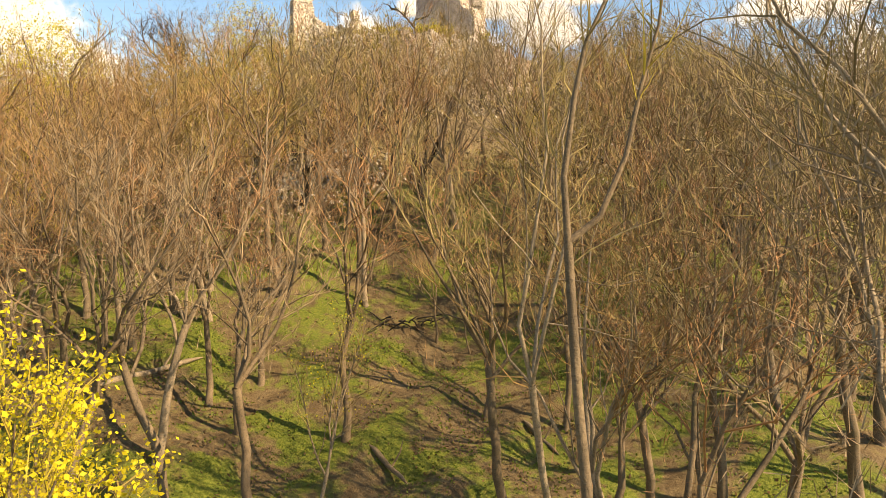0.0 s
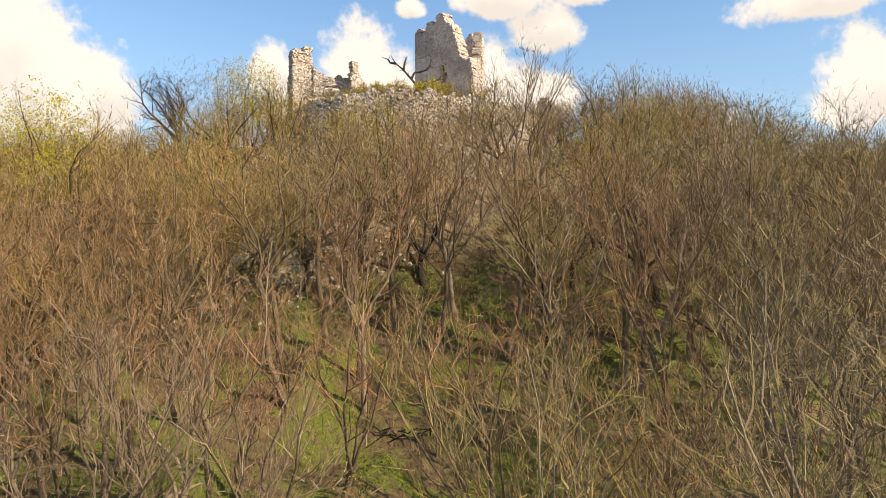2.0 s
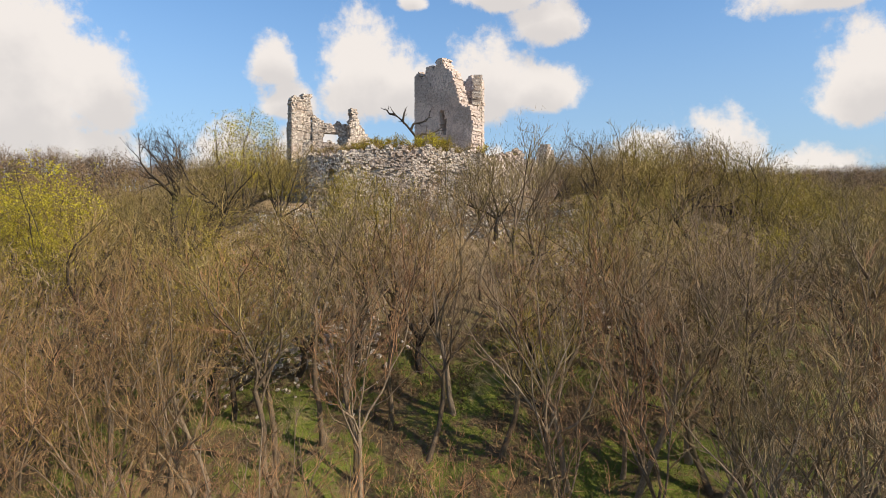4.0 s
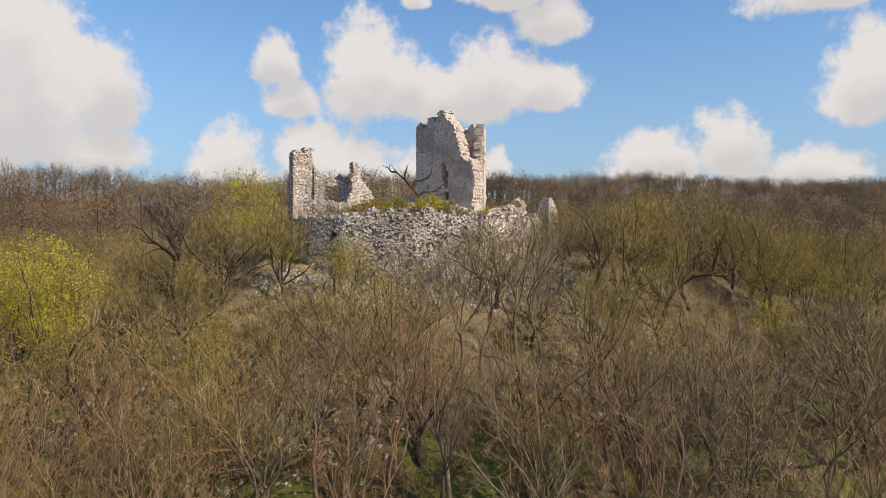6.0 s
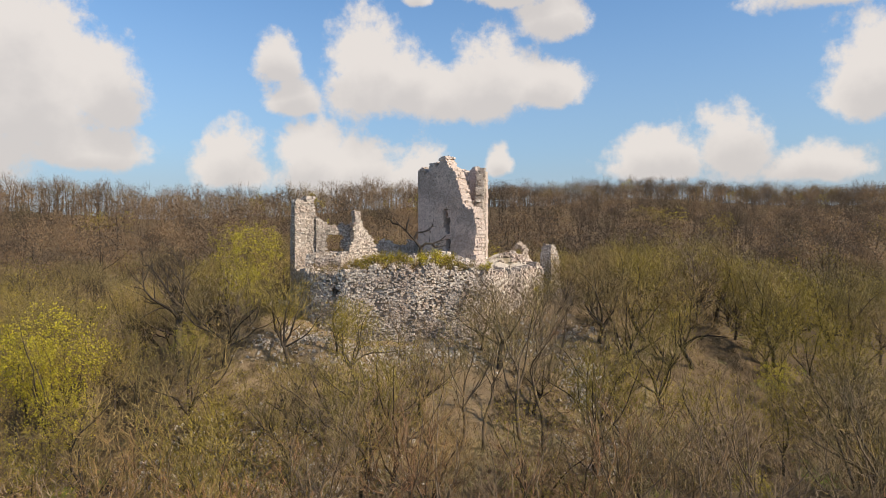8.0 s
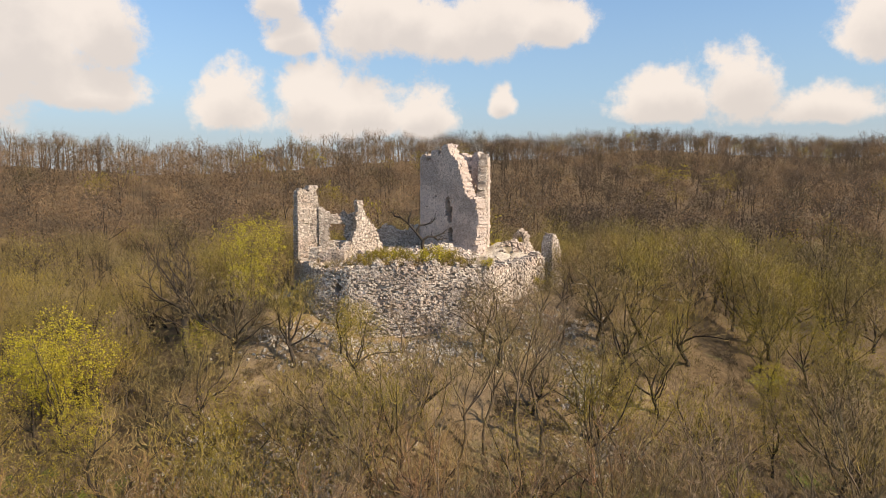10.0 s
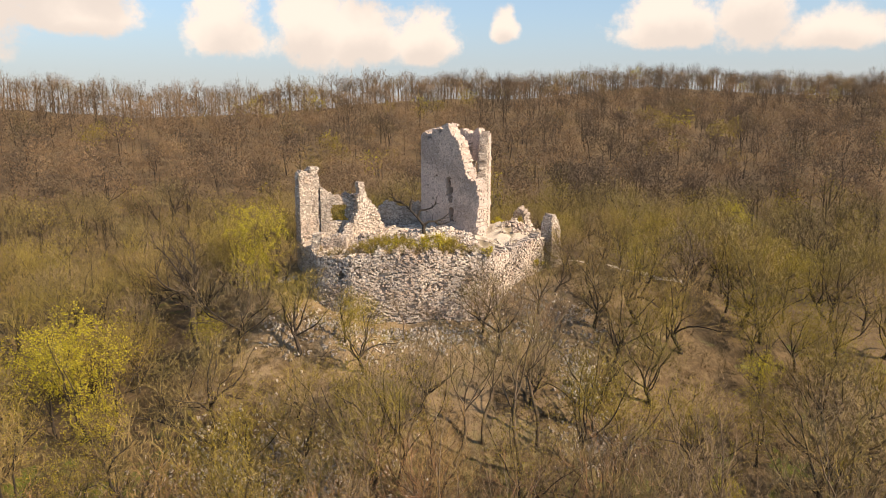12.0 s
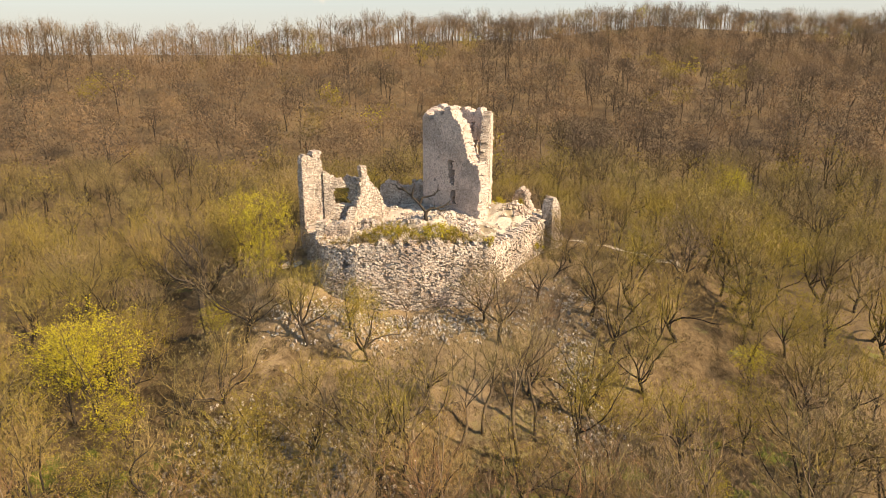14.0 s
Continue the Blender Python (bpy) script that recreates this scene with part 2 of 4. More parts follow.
def thing(name, label, category, at=(0, 0, 0), group="", kind=""):
    ob = new(name)
    ob.location = at
    return tagged(ob, label, category, group, kind)


def unit(v):
    return v / (np.linalg.norm(v, axis=-1, keepdims=True) + 1e-9)


class Soup:
    """Collects vertices and faces."""

    def __init__(self):
        self.v, self.t, self.q, self.n = [], [], [], 0

    def put(self, v, tris=None, quads=None):
        if tris is not None and len(tris):
            self.t.append(np.asarray(tris) + self.n)
        if quads is not None and len(quads):
            self.q.append(np.asarray(quads) + self.n)
        self.v.append(np.asarray(v, float))
        self.n += len(v)

    def arrays(self):
        t = np.concatenate(self.t) if self.t else np.zeros((0, 3), int)
        q = np.concatenate(self.q) if self.q else np.zeros((0, 4), int)
        return np.concatenate(self.v), t, q

    def mesh(self, name, mats, smooth=False):
        v, t, q = self.arrays()
        return mesh_from(name, v, [t, q], mats, smooth)


def tube(soup, pts, radii, sides):
    pts, radii = np.asarray(pts, float), np.asarray(radii, float)
    n = len(pts)
    d = unit(np.gradient(pts, axis=0))
    ref = np.where(np.abs(d[:, 2:3]) > 0.9, [[1.0, 0, 0]], [[0, 0, 1.0]])
    a = unit(np.cross(d, ref))
    for i in range(1, n):
        if a[i] @ a[i - 1] < 0:
            a[i] = -a[i]
    b = np.cross(d, a)
    ang = np.arange(sides) * 2 * np.pi / sides
    ring = pts[:, None] + radii[:, None, None] * (np.cos(ang)[None, :, None] * a[:, None] + np.sin(ang)[None, :, None] * b[:, None])
    i, j = np.meshgrid(np.arange(n - 1), np.arange(sides), indexing="ij")
    k = (j + 1) % sides
    quads = np.stack([i * sides + j, i * sides + k, (i + 1) * sides + k, (i + 1) * sides + j], -1).reshape(-1, 4)
    soup.put(ring.reshape(-1, 3), None, quads)


def slivers(soup, base, way, length, width, rng, out=None):
    """Thin twigs, a long triangle each."""
    side = unit(np.cross(way, rng.normal(size=way.shape) if out is None else out)) * np.asarray(width)[:, None] / 2
    tip = base + way * np.asarray(length)[:, None]
    v = np.stack([base - side, base + side, tip], 1).reshape(-1, 3)
    soup.put(v, np.arange(len(v)).reshape(-1, 3))


def leaves(soup, at, size, rng):
    """Small leaves, two bent triangles each."""
    n = len(at)
    u = unit(rng.normal(size=(n, 3)))
    w = unit(np.cross(u, rng.normal(size=(n, 3))))
    s = size * rng.uniform(0.6, 1.3, (n, 1))
    v = np.stack([at - u * s * 0.5, at + w * s * 0.32, at + u * s * 0.5, at - w * s * 0.32], 1).reshape(-1, 3)
    i = np.arange(n)[:, None] * 4
    soup.put(v, np.concatenate([i + [0, 1, 2], i + [0, 2, 3]]))


# ---------- the ground ----------
def height(x, y):
    """Height of the ground: a steep castle hill, a saddle behind it and a long wooded ridge."""
    x, y = np.asarray(x, float), np.asarray(y, float)
    crest = np.clip(322 + 0.55 * x, 258, 395)
    top = np.clip(45.0 + 0.06 * x, 38.5, 53.0)
    near = np.interp(y, [-60, 0, 12, 21, 33, 44, 55, 62, 66, 72, 88, 102, 130], [-34, -13.8, -9.6, -6.3, -1.8, 5.0, 12.0, 16.0, 17.4, 19.4, 19.6, 17.5, 16.0])
    u = np.clip((y - 130) / (crest - 130), 0, 1)
    rise = 16 + (top - 16) * (0.75 * u + 0.25 * u * u * (3 - 2 * u))
    beyond = top - np.clip(y - crest, 0, 250) * 0.06
    h = np.where(y < 130, near, np.where(y < crest, rise, beyond))
    dl, dr = np.clip(-x - 13, 0, None), np.clip(x - 20, 0, None)
    fall = 7.5 * (1 - np.exp(-((dl / 11) ** 2))) * np.clip((y - 48) / 16, 0.15, 1) + 7.5 * (1 - np.exp(-((dr / 20) ** 2)))
    fall = fall * np.clip((128 - y) / 36, 0, 1)
    bumps = 0.5 * np.sin(x * 0.21 + 1.3) * np.sin(y * 0.17) + 0.25 * np.sin(x * 0.53 + y * 0.31) + 0.12 * np.sin(x * 1.3 - y * 1.1)
    big = 2.2 * np.sin(x * 0.031 + 0.7) * np.sin(y * 0.027 + 0.4) * np.clip((y - 120) / 60, 0, 1)
    return h - fall + bumps + big


def axis(stops):
    out = [np.arange(a, b, s) for a, b, s in stops]
    return np.concatenate(out)


gx = axis([(-3000, -600, 200), (-600, -150, 25), (-150, -45, 4), (-45, 45, 0.8), (45, 150, 4), (150, 600, 25), (600, 3001, 200)])
gy = axis([(-600, -60, 60), (-60, 6, 4), (6, 70, 0.8), (70, 140, 3), (140, 420, 6), (420, 800, 40), (800, 3601, 200)])
GX, GY = np.meshgrid(gx, gy)
GZ = height(GX, GY)
fine_zone = (np.abs(GX) < 46) & (GY > 5) & (GY < 71)
rough = np.array([noise.noise(Vector((x * 0.9, y * 0.9, 0))) for x, y in zip(GX[fine_zone], GY[fine_zone])])
GZ[fine_zone] += 0.28 * rough
nx, ny = len(gx), len(gy)
I, J = np.meshgrid(np.arange(ny - 1), np.arange(nx - 1), indexing="ij")
a = (I * nx + J).ravel()
ground = new("ground", mesh_from("ground", np.stack([GX, GY, GZ], -1).reshape(-1, 3), np.stack([a, a + 1, a + nx + 1, a + nx], 1), [GROUND], True))
tagged(ground, "brown leaf-littered forest floor with green herb patches", "ground", kind="structure")


# ---------- trees ----------
def bend(rng, start, way, length, n, lift, wobble):
    """A branch's line: it starts along way, wanders and turns upwards."""
    pts, p, d = [np.array(start, float)], np.array(start, float), unit(np.array(way, float))
    for _ in range(n):
        d = unit(d + np.array([0, 0, lift]) + rng.normal(size=3) * wobble)
        p = p + d * length / n
        pts.append(p)
    return np.array(pts)


def at_line(pts, u):
    f = u * (len(pts) - 1)
    i = min(int(f), len(pts) - 2)
    return pts[i] + (pts[i + 1] - pts[i]) * (f - i), unit(pts[i + 1] - pts[i])


def off_way(rng, d, angle):
    side = unit(np.cross(d, rng.normal(size=3)))
    return unit(d * math.cos(angle) + side * math.sin(angle))


def grow(seed, tall, fork=0.4, limbs=4, spread=0.5, branches=6, twigs=6, fine=4, girth=0.13, lift=0.16, crook=0.12, thin=0.016, dense=1.0):
    """A bare tree: (wood soup, twig soup, twig tips)."""
    rng = np.random.default_rng(seed)
    wood, small, tips = Soup(), Soup(), []
    trunk = bend(rng, (0, 0, -0.6), (rng.normal() * 0.08, rng.normal() * 0.08, 1), tall * fork + 0.6, 7, 0.05, crook * 0.6)
    flare = np.linspace(1, 0.72, 8)
    flare[0], flare[1] = 1.5, 1.12
    tube(wood, trunk, girth * flare, 7)
    lines = []
    turn = rng.uniform(0, 6.28)
    for n in range(limbs):
        ang = turn + n * 6.283 / limbs + rng.normal() * 0.35
        tilt = spread * rng.uniform(0.45, 1.25) if n else spread * 0.25
        d = np.array([math.cos(ang) * math.sin(tilt), math.sin(ang) * math.sin(tilt), math.cos(tilt)])
        start = trunk[-1] if n < 3 else at_line(trunk, rng.uniform(0.72, 0.97))[0]
        long = tall * (1 - fork) * rng.uniform(0.75, 1.08)
        pts = bend(rng, start, d, long, 7, lift, crook)
        r0 = girth * 0.72 * rng.uniform(0.5, 0.75)
        tube(wood, pts, np.linspace(r0, 0.012, 8), 5)
        lines.append((pts, long, r0))
    base, way, size, wide = [], [], [], []
    for pts, long, r0 in lines:
        for m in range(branches):
            u = 0.16 + 0.8 * (m + rng.uniform(0, 0.9)) / branches
            p, d = at_line(pts, u)
            blong = long * (0.46 - 0.28 * u) * rng.uniform(0.7, 1.3)
            bp = bend(rng, p, off_way(rng, d, rng.uniform(0.45, 0.95)), blong, 4, lift * 1.1, crook * 1.3)
            tube(small if u > 0.3 else wood, bp, np.linspace(max(0.014, r0 * 0.5 * (1 - 0.6 * u)), 0.007, 5), 3)
            for _ in range(twigs):
                u2 = rng.uniform(0.2, 1.0)
                p2, d2 = at_line(bp, u2)
                w2 = unit(off_way(rng, d2, rng.uniform(0.35, 0.9)) + [0, 0, 0.35])
                l2 = blong * rng.uniform(0.28, 0.6) * (1.15 - 0.5 * u2) + 0.25
                base.append(p2), way.append(w2), size.append(l2), wide.append(thin * 1.3)
                for _ in range(fine):
                    u3 = rng.uniform(0.15, 0.95)
                    p3 = p2 + w2 * l2 * u3
                    w3 = unit(off_way(rng, w2, rng.uniform(0.3, 0.8)) + [0, 0, 0.3])
                    l3 = l2 * rng.uniform(0.3, 0.7)
                    base.append(p3), way.append(w3), size.append(l3), wide.append(thin)
                    tips.append(p3 + w3 * l3)
        for _ in range(int(14 * dense)):
            p, d = at_line(pts, rng.uniform(0.45, 1.0))
            base.append(p), way.append(unit(off_way(rng, d, 0.5) + [0, 0, 0.4])), size.append(rng.uniform(0.4, 1.1)), wide.append(thin)
    slivers(small, np.array(base), np.array(way), size, wide, rng)
    return wood, small, np.array(tips)


def fuzz(soup, rng, low, mid, radii, count, length, width, up=0.35, flat=0.0):
    """The haze of fine twigs of a crown: short twigs that point away from the fork, in an uneven dome."""
    d = unit(rng.normal(size=(count, 3)))
    ph = rng.uniform(0, 6.28, 6)
    lump = 1 + 0.16 * np.sin(3 * np.arctan2(d[:, 1], d[:, 0]) + ph[0]) * np.cos(2.2 * d[:, 2] + ph[1]) + 0.13 * np.sin(5 * d[:, 0] + ph[2]) * np.sin(5 * d[:, 1] + ph[3]) + 0.10 * np.sin(7 * d[:, 2] + ph[4])
    r = rng.uniform(0.06, 1.0, count) ** 0.42 * lump
    p = np.array(mid) + d * r[:, None] * np.array(radii)
    away = unit((p - np.array(mid)) / np.array(radii))
    way = unit(0.55 * unit(p - np.array(low)) + [0, 0, up] + rng.normal(size=(count, 3)) * 0.5)
    level = unit(np.cross(away, rng.normal(size=(count, 3))) + [0, 0, up] + 0.25 * away)
    way = np.where(rng.random((count, 1)) < flat, level, way)
    size = length * rng.uniform(0.55, 1.4, count)
    slivers(soup, p - way * size[:, None] * 0.6, way, size, width * rng.uniform(0.7, 1.3, count), rng, away + rng.normal(size=(count, 3)) * 0.3)
    return p


def tree_meshes(name, bark, twig, leaf=None, leaf_size=0.1, leaf_count=0, seed=1, haze=0, wide=0.3, deep=0.3, haze_size=(0.7, 0.03), **shape):
    wood, small, tips = grow(seed, **shape)
    tall, fork = shape["tall"], shape["fork"]
    if haze:
        more = fuzz(small, np.random.default_rng(seed + 7), (0, 0, tall * fork * 0.8), (0, 0, tall * (1.02 - deep)), (tall * wide, tall * wide, tall * deep), haze, *haze_size, flat=0.4)
        tips = np.concatenate([tips, more]) if leaf is None else more
    out = [("trunk", wood.mesh(name + "_trunk", [bark], True)), ("crown", small.mesh(name + "_crown", [twig]))]
    if leaf is not None:
        rng = np.random.default_rng(seed + 99)
        s = Soup()
        pick = tips[rng.integers(0, len(tips), leaf_count)] + rng.normal(size=(leaf_count, 3)) * 0.14
        leaves(s, pick, leaf_size, rng)
        out.append(("foliage", s.mesh(name + "_leaves", [leaf])))
    return out


def plant(name, meshes, x, y, label, scale=1.0, turn=0.0, group="", z=None, lean=(0, 0), category="tree"):
    ob = thing(name, label, category, group=group)
    ob.matrix_basis = pose(x, y, float(height(x, y)) if z is None else z, lean[0], lean[1], turn) @ Matrix.Diagonal((scale, scale, scale, 1))
    for pname, me in meshes:
        part(pname, me, ob)
    return ob


random_trees = np.random.default_rng(7)
SLENDER = [tree_meshes("slender", BARK_PALE if n in (3, 5) else BARK, TWIG_BROWN if n % 3 else TWIG_RED, seed=20 + n, tall=13.0, fork=0.36 + 0.05 * (n % 3), limbs=4 + n % 2, spread=0.52, branches=8, twigs=6, fine=4,
                       girth=0.165, crook=0.2, thin=0.017, haze=700, wide=0.31, deep=0.30, haze_size=(0.45, 0.020)) for n in range(7)]
BROAD = [tree_meshes("broad", BARK_DARK, TWIG if n % 4 else TWIG_BROWN, seed=60 + n, tall=8.0, fork=0.26, limbs=6, spread=0.98, branches=7, twigs=5, fine=4, girth=0.21, lift=0.12, crook=0.24, thin=0.024,
                     haze=1500, wide=0.44, deep=0.34, haze_size=(0.36, 0.034)) for n in range(6)]
BUDDING = [tree_meshes("budding", BARK_DARK, TWIG, LEAF_OLIVE, 0.10, 1000, seed=90 + n, tall=7.8, fork=0.25, limbs=5, spread=0.88, branches=6, twigs=5, fine=4, girth=0.15, crook=0.2, thin=0.022,
                       haze=1100, wide=0.42, deep=0.35, haze_size=(0.36, 0.032)) for n in range(3)]
LEAFY = [tree_meshes("leafy", BARK_DARK, TWIG, LEAF_YELLOW, 0.13, 4600, seed=120 + n, tall=9.0, fork=0.20, limbs=6, spread=0.85, branches=6, twigs=3, fine=2, girth=0.13, crook=0.18,
                     haze=700, wide=0.38, deep=0.36, haze_size=(0.5, 0.015)) for n in range(3)]
GOLDEN = [tree_meshes("golden", BARK_DARK, TWIG, LEAF_OLIVE, 0.13, 2600, seed=135 + n, tall=9.0, fork=0.25, limbs=6, spread=0.85, branches=6, twigs=4, fine=3, girth=0.15, crook=0.2,
                      haze=1000, wide=0.40, deep=0.36, haze_size=(0.5, 0.028)) for n in range(2)]
OAK = tree_meshes("oak", BARK_DARK, BARK_DARK, seed=151, tall=11.5, fork=0.46, limbs=8, spread=0.95, branches=9, twigs=7, fine=4, girth=0.36, lift=0.13, crook=0.24,
                  haze=500, wide=0.30, deep=0.26, haze_size=(0.55, 0.022))

STEM = [tree_meshes("stem", BARK_PALE, TWIG_BROWN, seed=180 + n, tall=18.0, fork=0.62, limbs=3, spread=0.38, branches=8, twigs=5, fine=4, girth=0.085, crook=0.24, lift=0.13, thin=0.010, haze=1500, wide=0.15, deep=0.24, haze_size=(0.55, 0.016)) for n in range(3)]

CASTLE = [(-12.6, 71.0), (-10.0, 65.6), (-6.5, 64.1), (0.0, 63.6), (6.8, 64.6), (14.2, 74.0), (17.0, 76.5), (14.0, 84.0), (9.0, 89.0), (1.0, 90.0), (-6.0, 85.0), (-15.0, 80.0)]


def in_castle(x, y, grow_by=0.0):
    cx, cy = 1.0, 76.0
    inside = False
    pts = [(cx + (px - cx) * (1 + grow_by), cy + (py - cy) * (1 + grow_by)) for px, py in CASTLE]
    for (ax, ay), (bx, by) in zip(pts, pts[1:] + pts[:1]):
        if (ay > y) != (by > y) and x < (bx - ax) * (y - ay) / (by - ay) + ax:
            inside = not inside
    return inside


# single trees whose places can be told: x, y, kind, number, scale, turn
SINGLE = [
    (2.85, 20.6, "slender", 1, 1.0, 100, "straight grey bare tree forking high on the slope"),
    (-3.75, 18.9, "slender", 2, 0.95, 10, "grey bare tree with many upright limbs"),
    (-8.5, 22.9, "slender", 3, 1.0, 200, "pale bare tree with a bent trunk"),
    (-9.6, 19.5, "slender", 4, 0.95, 60, "pale bare tree with a bent trunk"),
    (-11.5, 17.0, "slender", 5, 1.0, 160, "leaning bare tree among thin stems"),
    (11.2, 29.4, "slender", 6, 1.0, 20, "dark bare tree with a wide fork"),
    (5.8, 26.3, "slender", 0, 0.8, 260, "thin bare tree on the green slope"),
    (4.9, 15.6, "slender", 3, 0.95, 300, "bare tree with fine brown twigs"),
    (6.2, 9.5, "stem", 1, 1.0, 120, "tall thin bare tree close by"),
    (7.4, 12.2, "stem", 0, 0.95, 220, "tall thin bare tree close by"),
    (5.0, 7.0, "stem", 2, 0.95, 310, "tall thin bare tree close by"),
    (8.6, 9.4, "stem", 0, 1.05, 80, "tall thin bare tree close by"),
    (10.6, 12.0, "stem", 1, 1.0, 190, "tall thin bare tree close by"),
    (8.0, 6.8, "stem", 2, 1.0, 130, "tall thin bare tree close by"),
    (12.6, 14.2, "stem", 0, 1.0, 270, "tall thin bare tree among fine twigs"),
    (3.9, 11.2, "stem", 1, 0.9, 330, "tall thin bare tree among fine twigs"),
    (9.2, 14.4, "slender", 1, 1.1, 340, "tall bare tree with tangled twigs"),
    (13.5, 20.5, "slender", 2, 1.2, 40, "tall bare tree with tangled twigs"),
    (16.5, 23.5, "slender", 4, 1.25, 90, "tall bare tree with tangled twigs"),
    (19.5, 26.0, "slender", 0, 1.25, 140, "tall bare tree with tangled twigs"),
    (22.0, 30.5, "slender", 6, 1.25, 190, "tall bare tree with tangled twigs"),
    (14.8, 27.5, "slender", 1, 1.2, 240, "tall bare tree with tangled twigs"),
    (12.0, 34.5, "slender", 5, 1.15, 290, "tall bare tree with tangled twigs"),
    (8.5, 36.5, "slender", 3, 1.1, 340, "tall bare tree with tangled twigs"),
    (17.5, 34.0, "slender", 2, 1.15, 20, "tall bare tree with tangled twigs"),
    (20.0, 33.5, "slender", 1, 1.24, 10, "tall bare tree with tangled twigs"),
    (24.0, 36.0, "slender", 4, 1.25, 110, "tall bare tree with tangled twigs"),
    (27.5, 39.5, "slender", 2, 1.24, 210, "tall bare tree with tangled twigs"),
    (16.0, 38.0, "slender", 5, 1.2, 310, "tall bare tree with tangled twigs"),
    (22.5, 40.5, "slender", 1, 1.22, 50, "tall bare tree with tangled twigs"),
    (12.5, 39.5, "slender", 4, 1.16, 150, "tall bare tree with tangled twigs"),
    (26.0, 31.5, "slender", 2, 1.2, 250, "tall bare tree with tangled twigs"),
    (-7.5, 37.0, "slender", 0, 1.13, 15, "leafless grey-brown tree on the green slope"),
    (-5.2, 39.5, "slender", 2, 1.08, 75, "leafless grey-brown tree on the green slope"),
    (-3.0, 37.2, "slender", 4, 1.01, 135, "leafless grey-brown tree on the green slope"),
    (-1.2, 40.5, "slender", 6, 1.10, 195, "leafless grey-brown tree on the green slope"),
    (0.8, 38.2, "slender", 1, 0.99, 255, "leafless grey-brown tree on the green slope"),
    (2.6, 40.8, "slender", 3, 1.08, 315, "leafless pale-barked tree on the green slope"),
    (-4.2, 42.8, "slender", 5, 1.04, 45, "leafless pale-barked tree on the green slope"),
    (5.0, 38.0, "slender", 2, 1.04, 165, "leafless grey-brown tree on the green slope"),
    (1.05, 32.9, "slender", 6, 0.42, 80, "dark bare sapling on green herbs"),
    (2.6, 32.0, "slender", 2, 0.28, 30, "thin bare sapling on green herbs"),
    (8.1, 49.0, "slender", 2, 1.12, 50, "tall slim bare tree below the ruined wall"),
    (9.8, 51.0, "slender", 4, 1.0, 130, "tall slim bare tree below the ruined wall"),
    (2.6, 49.5, "slender", 1, 0.95, 210, "slim bare tree below the ruined wall"),
    (-0.6, 50.5, "slender", 5, 0.82, 290, "slim bare tree below the ruined wall"),
    (5.3, 51.0, "slender", 4, 0.88, 10, "slim bare tree below the ruined wall"),
    (-4.0, 49.0, "broad", 4, 1.3, 100, "dark crooked bare tree below the ruin"),
    (7.35, 59.4, "broad", 0, 1.12, 30, "dark bare tree in front of the ruined wall"),
    (-11.2, 59.2, "broad", 1, 1.05, 80, "dark crooked bare tree below the ruin"),
    (-5.2, 57.8, "broad", 3, 0.9, 200, "dark crooked bare tree below the ruin"),
    (-1.3, 61.6, "slender", 1, 0.42, 120, "thin bare sapling in front of the wall"),
    (0.6, 60.6, "slender", 5, 0.36, 10, "thin bare sapling in front of the wall"),
    (10.5, 58.0, "slender", 0, 0.55, 150, "slim bare tree on the pale rubble slope"),
    (11.6, 57.6, "slender", 4, 0.58, 290, "slim bare tree on the pale rubble slope"),
    (11.8, 63.6, "broad", 5, 0.68, 20, "small bare tree at the foot of the wall"),
    (14.2, 67.6, "broad", 2, 0.62, 140, "small bare tree at the foot of the wall"),
    (16.6, 70.6, "broad", 4, 0.62, 260, "small bare tree at the foot of the wall"),
    (17.8, 66.0, "broad", 1, 0.8, 80, "leafless tree on the shoulder beside the ruin"),
    (13.0, 60.2, "slender", 2, 0.52, 190, "slim bare tree on the pale rubble slope"),
    (19.8, 71.5, "broad", 3, 0.75, 330, "leafless tree on the shoulder beside the ruin"),
    (-4.2, 87.5, "broad", 2, 0.8, 45, "bare tree rising behind the ruined walls"),
    (-1.0, 91.5, "broad", 4, 0.95, 145, "bare tree rising behind the ruined walls"),
    (-8.5, 84.5, "broad", 1, 0.75, 245, "bare tree rising behind the ruined walls"),
    (14.5, 90.0, "broad", 0, 0.7, 95, "dark bare tree behind the castle ground"),
    (19.5, 84.5, "broad", 3, 0.65, 15, "dark bare tree behind the castle ground"),
    (24.4, 78.7, "broad", 5, 0.75, 45, "dark bare tree beyond the wall"),
    (44.5, 79.0, "broad", 3, 1.1, 70, "dark bare tree on the far shoulder"),
]
KINDS = {"slender": SLENDER, "broad": BROAD, "stem": STEM}
taken = []
for x, y, kind, n, s, turn, label in SINGLE:
    plant("bare_tree", KINDS[kind][n], x, y, label, s, turn, "bare trees on the castle hill")
    taken.append((x, y))
plant("oak", OAK, -21.8, 65.0, "large dark leafless oak with a spreading crown", 1.08, 30)
plant("bare_tree", BROAD[3], 25.0, 60.0, "dark leafless tree on the wooded slope", 1.05, 140, "bare trees on the castle hill")
taken += [(-21.8, 65.0), (-21.2, 62.5), (-20.4, 60), (-23.5, 66), (-19.5, 57.5), (-22.0, 58.5), (25, 60), (-28, 51), (-26, 48), (-29, 48.5)]
